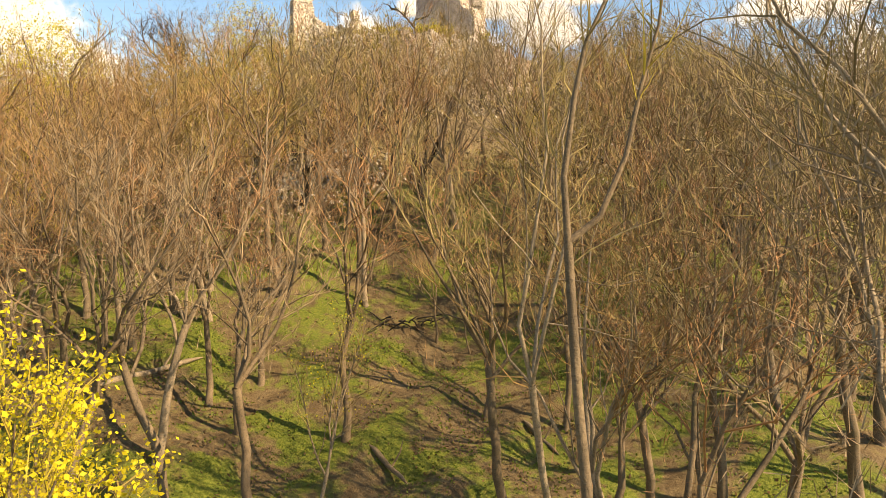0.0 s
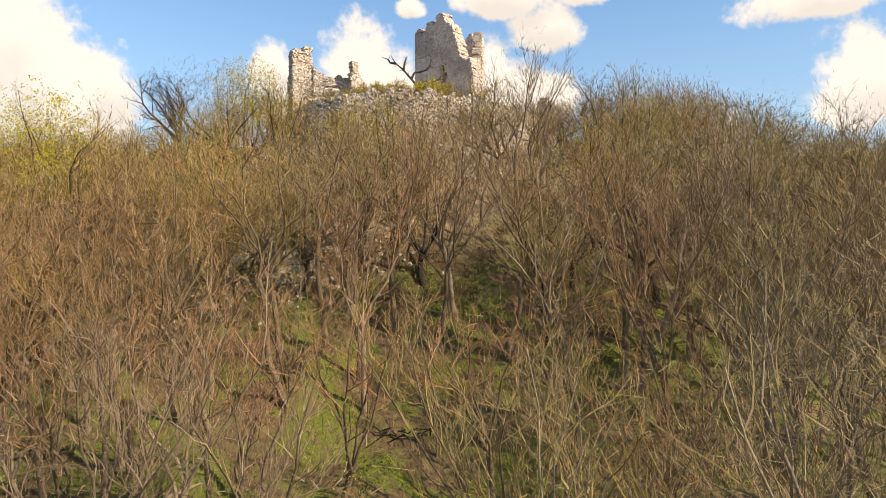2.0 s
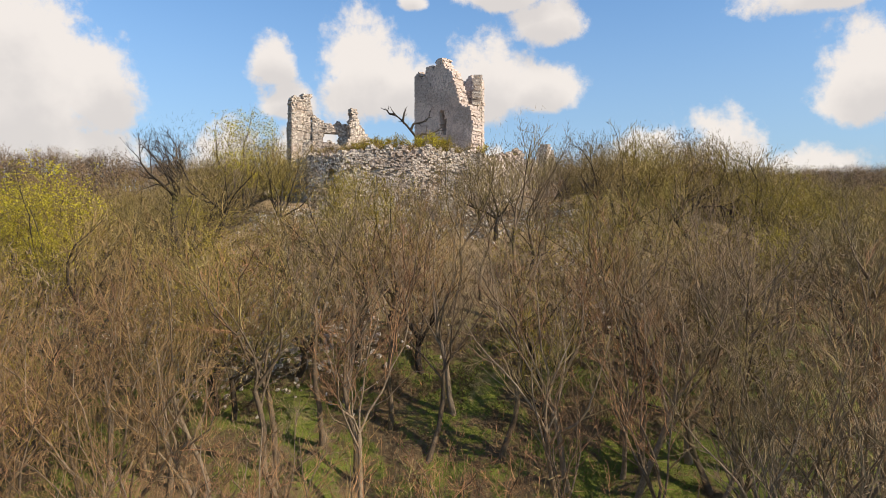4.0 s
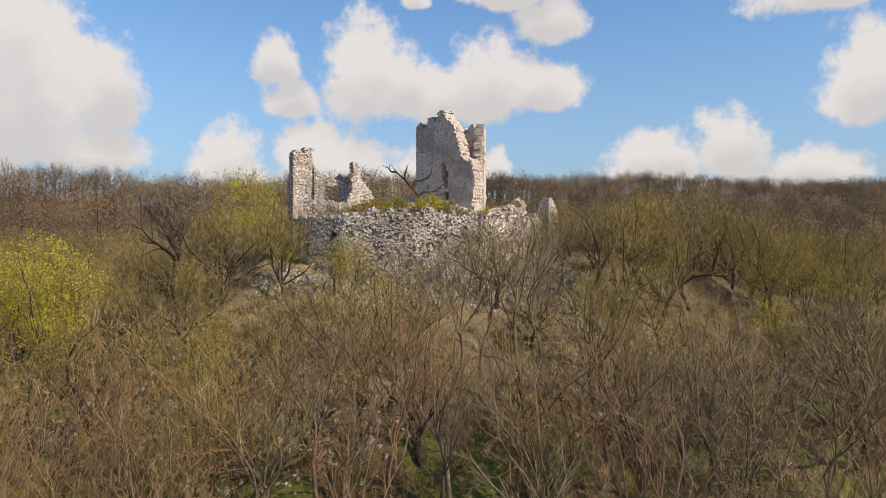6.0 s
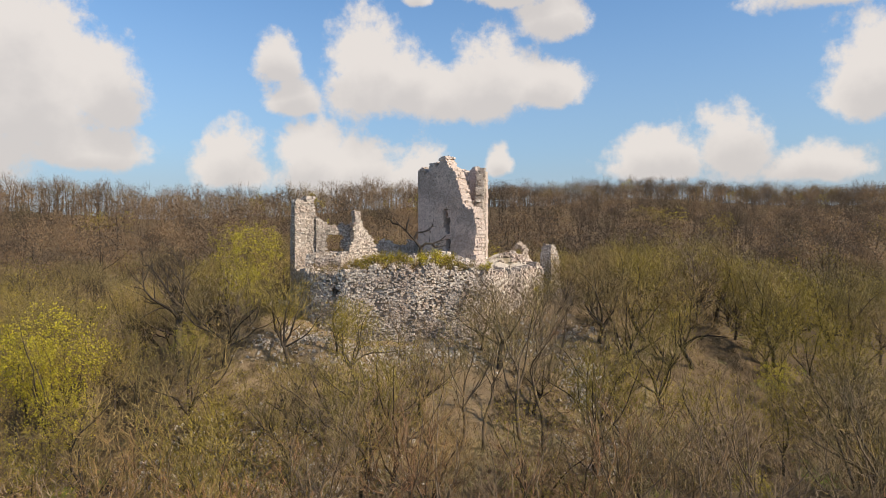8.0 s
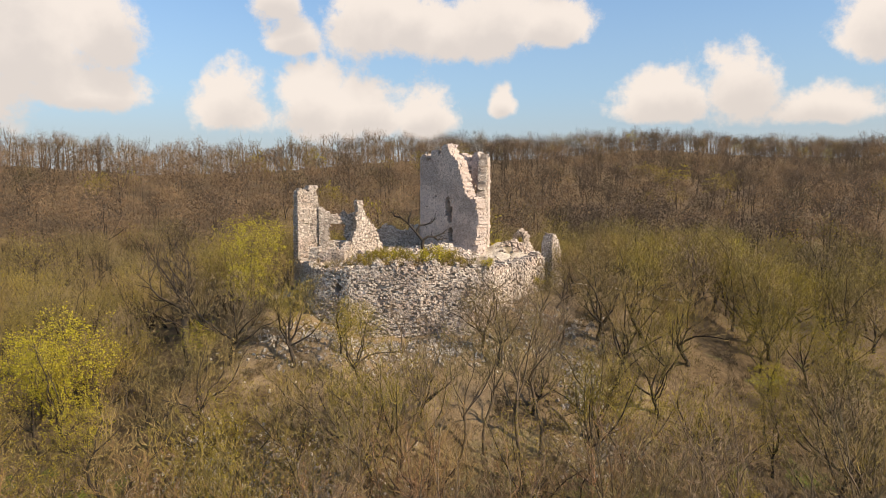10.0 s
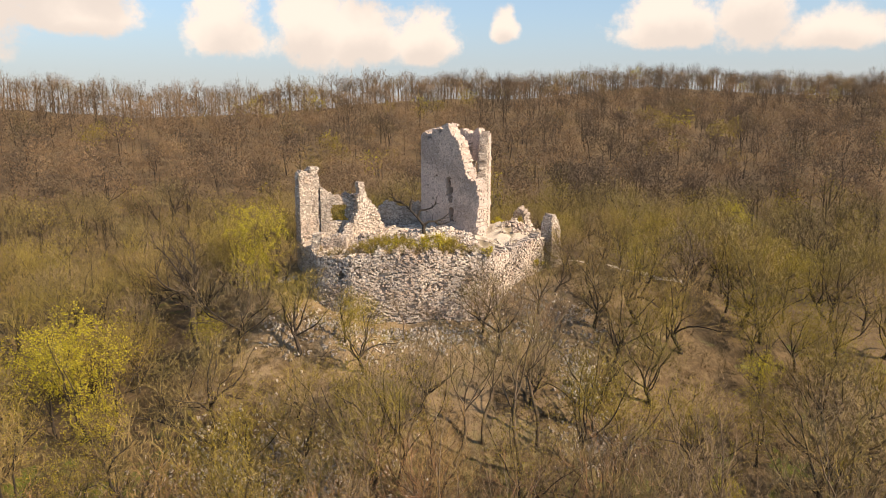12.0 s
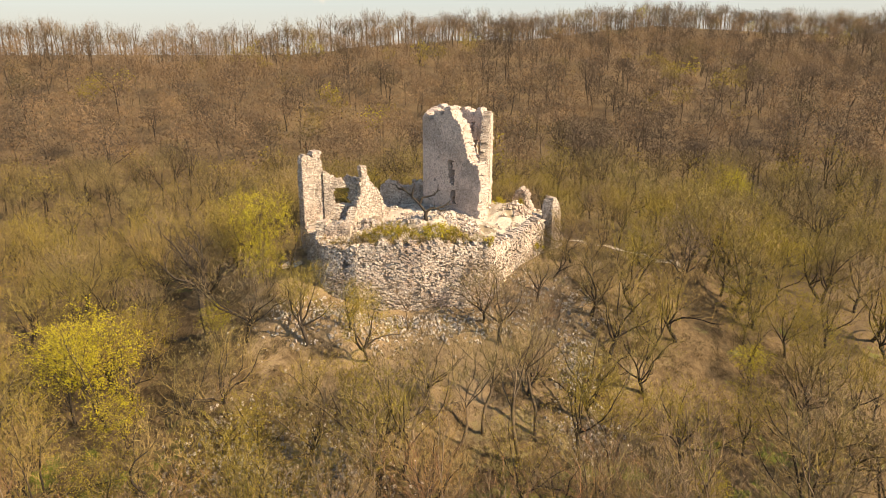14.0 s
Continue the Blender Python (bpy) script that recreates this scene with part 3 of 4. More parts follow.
for x, y, n, s, label in [(-17.0, 69.6, 0, 1.12, "young tree in bright yellow-green leaf beside the ruin"), (-16.2, 65.6, 1, 0.75, "small tree in yellow-green leaf beside the ruin"),
                          (-28.1, 53.7, 2, 1.25, "broad tree in fresh yellow-green leaf"), (-31.5, 55.0, 0, 1.15, "tree in fresh yellow-green leaf"), (-25.3, 50.0, 1, 0.75, "tree in fresh yellow-green leaf"),
                          (31.0, 56.0, 0, 0.55, "low tree in yellow-green leaf"), (-33.0, 60.0, 1, 0.8, "tree in fresh yellow-green leaf"), (-20.0, 61.0, 2, 0.5, "small tree in yellow-green leaf"),
                          (23.0, 45.0, 2, 0.5, "low tree in yellow-green leaf"), (52.0, 108.0, 2, 1.1, "tree in fresh yellow-green leaf on the shoulder")]:
    plant("leafy_tree", LEAFY[n], x, y, label, s, 50 * n, "trees in young leaf")
    taken.append((x, y))
for x, y, n, s in [(49.0, 109.0, 0, 1.25), (30.5, 72.0, 1, 0.9), (28.0, 76.5, 0, 0.8), (38.0, 89.5, 0, 1.1), (34.0, 84.0, 1, 0.9), (40.5, 70.0, 1, 1.0), (45.0, 86.0, 0, 1.1), (33.0, 62.0, 0, 0.9), (38.0, 58.0, 1, 0.95), (28.0, 50.0, 0, 0.8),
                   (-24.0, 44.0, 1, 1.0), (-32.0, 47.0, 0, 1.1), (-27.0, 62.0, 1, 0.9)]:
    plant("budding_tree", GOLDEN[n], x, y, "tree in golden green bud", s, 70 * n + 10 * x, "trees in golden bud")
    taken.append((x, y))

# a thin crooked tree close to the start of the flight
crooked = thing("crooked_tree", "thin bare tree with a crooked curving fork", "tree", (1.45, 6.6, float(height(1.45, 6.6))))
base_z = float(height(1.45, 6.6))
wood, fork_at = Soup(), (-0.16, 0, 1.77 - base_z)
tube(wood, [(0.1, 0.1, -0.4), (0.0, 0, 4.0), (0.06, 0.1, 7.5), (0.02, 0, -0.6 - base_z), (-0.06, 0, 0.2 - base_z), (-0.12, 0, 1.1 - base_z), fork_at], [0.085, 0.07, 0.062, 0.055, 0.05, 0.047, 0.045], 8)
part("trunk", wood.mesh("crooked_trunk", [BARK], True), crooked)
crng = np.random.default_rng(5)
for line in ([fork_at, (-0.20, 0, 2.4 - base_z), (-0.08, 0.05, 3.2 - base_z), (0.02, 0.05, 3.7 - base_z), (0.2, 0, 4.1 - base_z), (0.15, 0.1, 4.5 - base_z), (0.3, 0, 5.0 - base_z)],
             [fork_at, (0.15, 0, 2.02 - base_z), (0.39, -0.05, 2.6 - base_z), (0.56, 0, 3.3 - base_z), (0.75, 0.05, 3.9 - base_z), (0.8, 0, 4.4 - base_z), (1.0, 0.1, 4.9 - base_z)]):
    wood, small = Soup(), Soup()
    tube(wood, line, np.linspace(0.038, 0.005, 7), 6)
    limb = part("limb", wood.mesh("crooked_limb", [BARK], True), crooked)
    for n in range(16):
        p, d = at_line(np.array(line), crng.uniform(0.45, 1.0))
        tube(small, bend(crng, p, off_way(crng, d, 0.7), crng.uniform(0.4, 1.3), 4, 0.15, 0.15), np.linspace(0.010, 0.003, 5), 3)
    part("crown", small.mesh("crooked_twigs", [TWIG]), limb)
taken.append((1.45, 6.6))

# the rest of the hill, scattered
spots = []
y, row = 9.0, 0
while y < 128:
    step = 3.1 if y < 37 else 4.5
    for ix in range(-38, 39):
        px, py = (ix + random_trees.uniform(-0.45, 0.45) + 0.5 * (row % 2)) * step, y + random_trees.uniform(-0.45, 0.45) * step
        if abs(px) > 0.70 * py + 6 or in_castle(px, py, 0.12) or random_trees.random() < 0.08:
            continue
        if min((px - tx) ** 2 + (py - ty) ** 2 for tx, ty in taken) < (4.0 if y < 37 else 7.0):
            continue
        if py < 18 and -11 < px < 4.0:
            continue
        if -6 < px < 10 and 22 < py < 35 and random_trees.random() < 0.76:
            continue
        if -14 < px < 14 and 52 < py < 64 and random_trees.random() < 0.25:
            continue
        if 15 < px < 31 and -3.2 < py - np.interp(px, [16.8, 19, 21.5, 24, 27, 30], [80.5, 78.6, 77, 75.2, 73.6, 73]) < 1.6:
            continue
        if 11 < px < 18 and 60 < py < 74 and random_trees.random() < 0.3:
            continue
        spots.append((px, py, math.hypot(px, py - 34) if py > 12 else 30 + abs(px)))
    y, row = y + step, row + 1
spots.sort(key=lambda s: s[2])
NEAR = 290
for x, y, _ in spots[:NEAR]:
    turn, r = random_trees.uniform(0, 360), random_trees.random()
    lean = (random_trees.normal() * 4, random_trees.normal() * 4)
    small = 0.7 if 14 < x < 26 and y > 68 else 0.75 if y > 52 and -16 < x < 14 else 1.05
    small = random_trees.uniform(1.2, 1.45) if 37 < y < 50 else small
    if y > 38 and r < 0.40:
        plant("budding_tree", BUDDING[random_trees.integers(3)], x, y, "bare tree hazed with olive buds", small * random_trees.uniform(0.8, 1.15), turn, "budding trees on the castle hill", lean=lean)
    elif y > 39 + random_trees.normal() * 2:
        plant("bare_tree", BROAD[random_trees.integers(6)], x, y, "leafless brown tree on the steep slope", small * random_trees.uniform(0.8, 1.2), turn, "bare trees on the castle hill", lean=lean)
    else:
        plant("bare_tree", SLENDER[(0, 3, 6)[random_trees.integers(3)] if x < -5 and random_trees.random() < 0.7 else random_trees.integers(7)], x, y, "leafless grey-brown tree on the steep slope", random_trees.uniform(0.72, 0.98) * (1.26 if 34 < y < 45 else 1.12 if y < 34 else 1.0), turn, "bare trees on the castle hill", lean=lean)


def woods(name, label, points, protos, mats, scale, seed):
    """Many trees joined: protos are (vertices, triangles, material numbers)."""
    rng = np.random.default_rng(seed)
    vs, ts, ms, n = [], [], [], 0
    for x, y in points:
        v, t, m = protos[rng.integers(len(protos))]
        c, s, k = math.cos(q := rng.uniform(0, 6.28)), math.sin(q), scale * rng.uniform(0.75, 1.2)
        w = np.stack([(v[:, 0] * c - v[:, 1] * s) * k + x, (v[:, 0] * s + v[:, 1] * c) * k + y, v[:, 2] * k * rng.uniform(0.85, 1.15) + float(height(x, y))], 1)
        vs.append(w), ts.append(t + n), ms.append(m)
        n += len(v)
    ob = new(name, mesh_from(name, np.concatenate(vs), np.concatenate(ts), mats, False, np.concatenate(ms)))
    return tagged(ob, label, "woods", kind="stuff")


def flat_proto(meshes):
    """Joins soups into one triangle list with a material number each."""
    vs, ts, ms, n = [], [], [], 0
    for slot, soup in meshes:
        v, t, q = soup.arrays()
        t = np.concatenate([t, q[:, [0, 1, 2]], q[:, [0, 2, 3]]])
        vs.append(v), ts.append(t + n), ms.append(np.full(len(t), slot))
        n += len(v)
    return np.concatenate(vs), np.concatenate(ts), np.concatenate(ms)


def plain_tree(seed, tall, limbs, haze, size, width, wide=0.33, deep=0.34, girth=0.12, leaf=0, leaf_size=0.3, flat=0.0, bare=0.30, branches=3, up=0.35):
    """A cheap tree for the joined woods: trunk, limbs with side branches, and a dome of twigs. bare: the height of the fork."""
    rng = np.random.default_rng(seed)
    wood, small = Soup(), Soup()
    tube(wood, bend(rng, (0, 0, -0.5), (0, 0, 1), tall * (bare + 0.35), 3, 0.1, 0.07), np.array([1.2, 1.0, 0.7, 0.25]) * girth, 4)
    for n in range(limbs):
        a, t = n * 6.283 / limbs + rng.normal() * 0.4, rng.uniform(0.45, 1.0)
        d = np.array([math.cos(a) * math.sin(t), math.sin(a) * math.sin(t), math.cos(t)])
        pts = bend(rng, (0, 0, tall * (bare + rng.uniform(-0.06, 0.12))), d, tall * rng.uniform(0.42, 0.6) * (1.3 - bare), 3, 0.12, 0.16)
        tube(wood, pts, np.array([0.5, 0.36, 0.22, 0.06]) * girth, 3)
        for m in range(branches):
            p, w = at_line(pts, rng.uniform(0.3, 0.9))
            tube(wood, bend(rng, p, off_way(rng, w, 0.7), tall * rng.uniform(0.14, 0.26), 2, 0.15, 0.2), np.array([0.24, 0.16, 0.05]) * girth, 3)
    p = fuzz(small, rng, (0, 0, tall * 0.2), (0, 0, tall * (1.0 - deep)), (tall * wide, tall * wide, tall * deep), haze, size, width, up, flat)
    out = [(0, wood), (1, small)]
    if leaf:
        s = Soup()
        leaves(s, p[rng.integers(0, len(p), leaf)] + rng.normal(size=(leaf, 3)) * 0.3, leaf_size, rng)
        out.append((2, s))
    return flat_proto(out)


MID = [plain_tree(300 + n, 8.6, 6, 1150, 0.40, 0.056, wide=0.44, deep=0.33, flat=0.6, girth=0.15) for n in range(7)]
MID_LEAFY = [plain_tree(330 + n, 8.0, 5, 1000, 0.38, 0.050, wide=0.42, deep=0.34, leaf=300, leaf_size=0.20, flat=0.6, girth=0.14) for n in range(3)]
rest = [(x, y) for x, y, _ in spots[NEAR:]]
pick = random_trees.random(len(rest))
woods("hill_woods", "leafless brown trees covering the castle hill", [p for p, r in zip(rest, pick) if r > 0.30], MID, [BARK_DARK, TWIG], 1.0, 1)
woods("budding_woods", "trees with olive young leaves on the castle hill", [p for p, r in zip(rest, pick) if r <= 0.30], MID_LEAFY, [BARK_DARK, TWIG, LEAF_OLIVE], 0.95, 2)

FAR = [plain_tree(400 + n, 9.0 + 0.4 * n, 4, 390, 0.60, 0.17, wide=0.43, deep=0.31, flat=0.95, girth=0.15, branches=1, up=0.06) for n in range(9)]
FAR_TALL = [plain_tree(420 + n, 12.5, 4, 190, 0.8, 0.075, wide=0.20, deep=0.24, girth=0.19, bare=0.48, branches=1) for n in range(6)]
FAR_LEAFY = [plain_tree(440 + n, 9.5, 4, 300, 0.6, 0.11, wide=0.38, leaf=170, leaf_size=0.5, flat=1.0) for n in range(3)]
slope, grey, crown, bright = [], [], [], []
y = 124.0
while y < 400:
    step = 6.7 + (y - 124) * 0.004
    x = -0.70 * y - 6
    while x < 0.72 * y + 6:
        px, py = x + random_trees.uniform(-0.48, 0.48) * step, y + random_trees.uniform(-0.48, 0.48) * step
        c = min(max(322 + 0.55 * px, 258), 395)
        if py < c - 4:
            kind = random_trees.random() + 0.25 * noise.noise(Vector((px * 0.02, py * 0.02, 8)))
            if noise.noise(Vector((px * 0.03, py * 0.03, 5))) > 0.33 and random_trees.random() < 0.6:
                bright.append((px, py))
            else:
                # darker trees are likelier on the right, painting in the cloud shade there
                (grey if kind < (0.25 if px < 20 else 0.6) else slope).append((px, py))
        x += step
    y += step
for row in range(3):
    x = -265.0
    while x < 275:
        x += random_trees.uniform(1.6, 4.2)
        crown.append((x, min(max(322 + 0.55 * x, 258), 395) - 2 + row * 3.5 + random_trees.uniform(-1.2, 1.2)))
woods("far_slope_woods", "brown leafless forest on the ridge behind the ruin", slope, FAR, [BARK, TWIG_FAR], 1.0, 3)
woods("far_oak_woods", "grey-brown leafless forest on the ridge, cloud shade in its colour", grey, FAR, [BARK_DARK, TWIG_SHADED], 1.0, 9)
woods("ridge_woods", "row of tall bare trees along the ridge top", crown, FAR_TALL, [BARK, TWIG_FAR], 1.0, 4)
woods("far_budding_woods", "olive budding trees scattered over the ridge", bright[::2], FAR_LEAFY, [BARK, TWIG_FAR, LEAF_OLIVE], 0.95, 5)
woods("far_leafy_woods", "yellow-green leafing trees scattered over the ridge", bright[1::4], FAR_LEAFY, [BARK, TWIG_FAR, LEAF_YELLOW], 0.9, 6)

# the slope goes on behind the start of the flight
behind = [(x + random_trees.normal(), y + random_trees.normal()) for x in range(-60, 61, 15) for y in range(-44, 6, 13) if math.hypot(x, y) > 9 and not (y > -4 and 0 < x < 14)]
woods("lower_woods", "leafless trees on the slope below", behind, MID, [BARK_DARK, TWIG], 1.15, 8)


# ---------- the castle ----------
def box_corners(c, s, n, up, l, h, d, rng, jit):
    """The eight corners of a rough stone."""
    k = np.array([(-1, -1, -1), (1, -1, -1), (1, 1, -1), (-1, 1, -1), (-1, -1, 1), (1, -1, 1), (1, 1, 1), (-1, 1, 1)], float) * 0.5
    k = k + rng.uniform(-jit, jit, k.shape)
    return c + k[:, :1] * l * s + k[:, 1:2] * d * n + k[:, 2:] * h * up


BOX = np.array([(0, 3, 2, 1), (4, 5, 6, 7), (0, 1, 5, 4), (1, 2, 6, 5), (2, 3, 7, 6), (3, 0, 4, 7)])


def masonry(owner, p0, p1, base, top, thick, seed, openings=(), course=0.165, stone=0.26, proud=0.06, jit=0.11, rag=0.5, holes=0.12, both=True, mats=None, left=None, right=None, gap=0.0, name="wall", singles=None, sunk=0.20):
    """A rubble wall along p0 to p1, its face to the right of that line. top: (s, z) profile; openings: (s0, s1, z0, z1);
    left, right: (z, s) profiles of broken ends."""
    mats = mats or (MORTAR, STONE)
    rng = np.random.default_rng(seed)
    p0, p1 = np.array([*p0, 0.0]), np.array([*p1, 0.0])
    long = np.linalg.norm(p1 - p0)
    s = (p1 - p0) / long
    n, up = np.array([s[1], -s[0], 0.0]), np.array([0, 0, 1.0])
    ts, tz = zip(*top)

    def kept(u, z):
        wob = rag * (noise.noise(Vector((u * 1.3 + seed, z * 1.3, seed * 3.7))) + 0.55 * noise.noise(Vector((u * 4.1, z * 4.1 + seed, seed * 1.7))))
        if z > np.interp(u, ts, tz) + wob:
            return False
        lo = np.interp(z, *zip(*left)) if left else 0.0
        hi = np.interp(z, *zip(*right)) if right else long
        if u < lo + (wob if left else 0) - 1e-6 or u > hi + (wob if right else 0) + 1e-6:
            return False
        return not any(a + 0.3 * wob < u < b + 0.3 * wob and c < z < d + 0.4 * wob for a, b, c, d in openings)

    core, face = Soup(), Soup()

    def close_run(run, z, h):
        if run:
            mid = p0 + s * (run[0] + run[1]) / 2 + up * (z + h / 2)
            core.put(box_corners(mid - n * thick / 2, s, n, up, run[1] - run[0] + 0.01, h + 0.02, thick - sunk * rng.uniform(0.8, 1.25), rng, 0.0), None, BOX)

    z = base
    zmax = max(tz) + rag
    while z < zmax:
        h = course * rng.uniform(0.75, 1.3)
        u, run = -rng.uniform(0, stone * 0.5), None
        while u < long:
            l = stone * rng.uniform(0.55, 1.5)
            m = min(max(u + l / 2, 0.02), long - 0.02)
            if kept(m, z + h / 2):
                u0, u1 = max(u, 0), min(u + l, long)
                mid = p0 + s * (u0 + u1) / 2 + up * (z + h / 2)
                w = u1 - u0
                edge = not (kept(m, z + h * 1.7) and kept(m - l, z + h / 2) and kept(m + l, z + h / 2) and kept(m, z - h))
                run = [run[0], u1] if run else [u0, u1]
                if w > 0.1:
                    d = 0.34
                    for side in (0, 1) if both else (0,):
                        if rng.random() < holes * (1.0 + 2.2 * noise.noise(Vector((mid[0] * 0.7, mid[1] * 0.7, mid[2] * 0.7)))):
                            continue
                        out = rng.uniform(-0.4, 1.0) * proud
                        c = mid + up * rng.uniform(-0.14, 0.14) * h - n * (d / 2 - out) if side == 0 else mid - n * (thick - d / 2 + out)
                        v = box_corners(c, s, n, up, w - gap, h - gap, d, rng, jit)
                        if side == 0 and singles is not None and singles(mid):
                            one = Soup()
                            one.put(v - c, None, BOX)
                            STONES.append((owner, c, one))
                        else:
                            face.put(v, None, BOX)
                    if edge:
                        q = d
                        while q < thick - d:
                            dd = rng.uniform(0.25, 0.5)
                            c = mid - n * (q + dd / 2) + up * rng.uniform(-0.08, 0.10) + s * rng.uniform(-0.12, 0.12)
                            face.put(box_corners(c, s, n, up, w * rng.uniform(0.8, 1.2), h * rng.uniform(0.9, 1.5), dd, rng, 0.22), None, BOX)
                            q += dd
            else:
                close_run(run, z, h)
                run = None
            u += l
        close_run(run, z, h)
        z += h
    w = part(name, core.mesh("core", [mats[0]]), owner)
    part("masonry_facing", face.mesh("facing", [mats[1]]), w, kind="stuff")
    return w


STONES = []
KEEPMATS = (MORTAR_KEEP, STONE_KEEP)
curtain = thing("curtain_wall", "massive ruined rubble retaining wall of pale limestone", "wall")
ROUGH = {"holes": 0.25, "proud": 0.07, "jit": 0.12, "sunk": 0.50, "gap": 0.0, "course": 0.15, "stone": 0.23}
masonry(curtain, (-12.6, 71.5), (-10.0, 65.7), 16.0, [(0, 23.0), (6.4, 22.7)], 1.4, 11, both=False, **ROUGH)
masonry(curtain, (-10.0, 65.6), (-6.5, 64.1), 15.0, [(0, 22.7), (3.8, 22.9)], 1.4, 12, both=False, **ROUGH, openings=[(2.15, 2.75, 20.5, 21.3)])
masonry(curtain, (-6.5, 64.1), (0.0, 63.6), 14.5, [(0, 22.9), (3, 23.2), (6.5, 23.1)], 1.4, 13, both=False, **ROUGH, singles=lambda c: -4.0 < c[0] and 18.6 < c[2] < 22.3)
masonry(curtain, (0.0, 63.6), (6.8, 64.6), 14.5, [(0, 23.2), (2, 23.4), (4.5, 22.9), (6.9, 22.9)], 1.4, 14, both=False, **ROUGH)
masonry(curtain, (6.8, 64.6), (14.2, 74.0), 14.5, [(0, 22.8), (3, 22.7), (7, 23.0), (11.0, 23.3), (12, 23.0)], 1.3, 15, both=False, **ROUGH)
pillar = thing("wall_pillar", "tapering stump of ruined masonry at the wall's end", "pillar")
masonry(pillar, (14.1, 75.4), (15.2, 74.7), 17.5, [(0, 24.6), (0.3, 25.2), (1.3, 25.4)], 1.2, 16, rag=0.25)
masonry(pillar, (15.2, 74.7), (16.8, 75.6), 17.5, [(0, 25.4), (0.5, 25.3), (0.9, 24.6), (1.8, 21.5)], 1.2, 17, rag=0.25, right=[(17, 1.8), (22, 1.5), (24, 1.1), (26, 0.8)])

palace = thing("palace_ruin", "roofless ruined house wall with a window opening", "ruin")
masonry(palace, (-13.1, 74.1), (-10.9, 75.3), 19.5, [(0, 30.0), (0.5, 30.6), (1.2, 30.4), (1.25, 31.0), (2.4, 31.0)], 1.3, 21, right=[(19, 2.4), (27.4, 2.4), (31.4, 2.3)], rag=0.22)
masonry(palace, (-14.4, 78.4), (-13.15, 74.2), 19.0, [(0, 27.5), (2.5, 29.0), (3.9, 29.8)], 1.2, 22, mats=None)
masonry(palace, (-10.95, 75.0), (-7.0, 76.0), 19.5, [(0, 28.9), (0.6, 28.2), (1.3, 27.7), (2.3, 27.7), (3.0, 28.1), (3.9, 27.6)], 0.9, 23, rag=0.25, openings=[(1.2, 3.0, 24.7, 26.75), (3.35, 3.75, 23.6, 24.5)])
masonry(palace, (-7.2, 74.2), (-3.3, 76.4), 19.5, [(0, 25.0), (0.45, 26.0), (0.7, 29.3), (1.25, 29.5), (1.4, 28.4), (1.9, 27.2), (2.5, 26.9), (3.2, 25.4), (4.2, 23.2)], 0.9, 24)
masonry(palace, (-11.0, 68.2), (-7.4, 67.8), 20.5, [(0, 24.5), (2, 24.3), (3.6, 24.2)], 0.9, 25)
masonry(palace, (-7.4, 68.0), (-7.2, 74.0), 20.5, [(0, 24.1), (3, 24.0), (6, 24.8)], 0.8, 26)
masonry(palace, (-5.0, 82.4), (1.0, 82.0), 19.0, [(0, 25.4), (1, 26.2), (3, 25.5), (5, 26.2), (6.1, 25.9)], 0.9, 27)

keep = thing("keep_tower", "tall broken keep of pinkish grey stone", "tower")
masonry(keep, (0.35, 80.0), (6.75, 73.2), 19.5, [(0, 34.3), (0.5, 34.6), (1.1, 34.7), (1.2, 34.0), (1.9, 34.1), (2.0, 35.1), (2.9, 35.1), (3.0, 34.4), (3.5, 34.6), (3.7, 35.6), (4.6, 35.7),
         (4.85, 34.7), (5.4, 34.2), (6.3, 33.2), (6.65, 32.2), (6.9, 31.3), (7.1, 30.2), (7.6, 29.8), (8.3, 29.5), (8.9, 29.5), (9.4, 29.2)], 1.5, 31,
        openings=[(4.2, 5.0, 27.4, 29.6), (4.55, 5.3, 26.7, 28.6), (4.7, 5.35, 24.5, 26.1), (0.9, 1.1, 31.0, 31.2), (2.6, 2.8, 29.6, 29.8), (2.0, 2.2, 27.0, 27.2), (7.4, 7.6, 27.6, 27.8),
                  (3.0, 3.2, 31.9, 32.1), (1.2, 1.4, 28.4, 28.6), (6.2, 6.4, 28.6, 28.8), (5.8, 6.0, 25.7, 25.9)],
        mats=KEEPMATS, sunk=0.15, course=0.18, stone=0.26, proud=0.02, jit=0.06, rag=0.26, holes=0.09, right=[(19, 9.0), (23, 9.3), (25, 8.9), (27, 9.2), (30, 8.9), (36, 9.3)])
masonry(keep, (7.25, 74.3), (8.5, 81.0), 19.5, [(0, 29.2), (2.4, 29.6), (3.6, 30.6), (4.6, 32.4), (5.4, 33.9), (6.8, 34.6)], 0.9, 32, rag=0.6, holes=0.2, proud=0.1)
masonry(keep, (1.2, 87.6), (8.1, 81.2), 19.5, [(0, 34.2), (2, 34.9), (4, 34.3), (6, 34.8), (7.4, 34.4), (8.2, 34.9), (9.5, 34.5)], 1.2, 33, openings=[(7.1, 8.2, 29.0, 31.3), (7.0, 7.35, 32.2, 33.4)],
        mats=KEEPMATS, sunk=0.15, proud=0.03, jit=0.09)
masonry(keep, (2.0, 87.0), (0.4, 80.1), 19.5, [(0, 34.5), (3, 34.8), (7.1, 34.3)], 1.2, 34, mats=KEEPMATS, sunk=0.15, both=False, proud=0.03, jit=0.09)
stub = thing("wall_stub", "low broken wall on the bare castle ground", "wall")
masonry(stub, (11.4, 80.6), (13.6, 78.0), 19.5, [(0, 24.4), (1.0, 25.6), (1.8, 25.2), (2.6, 23.6), (3.4, 22.6)], 0.9, 41)

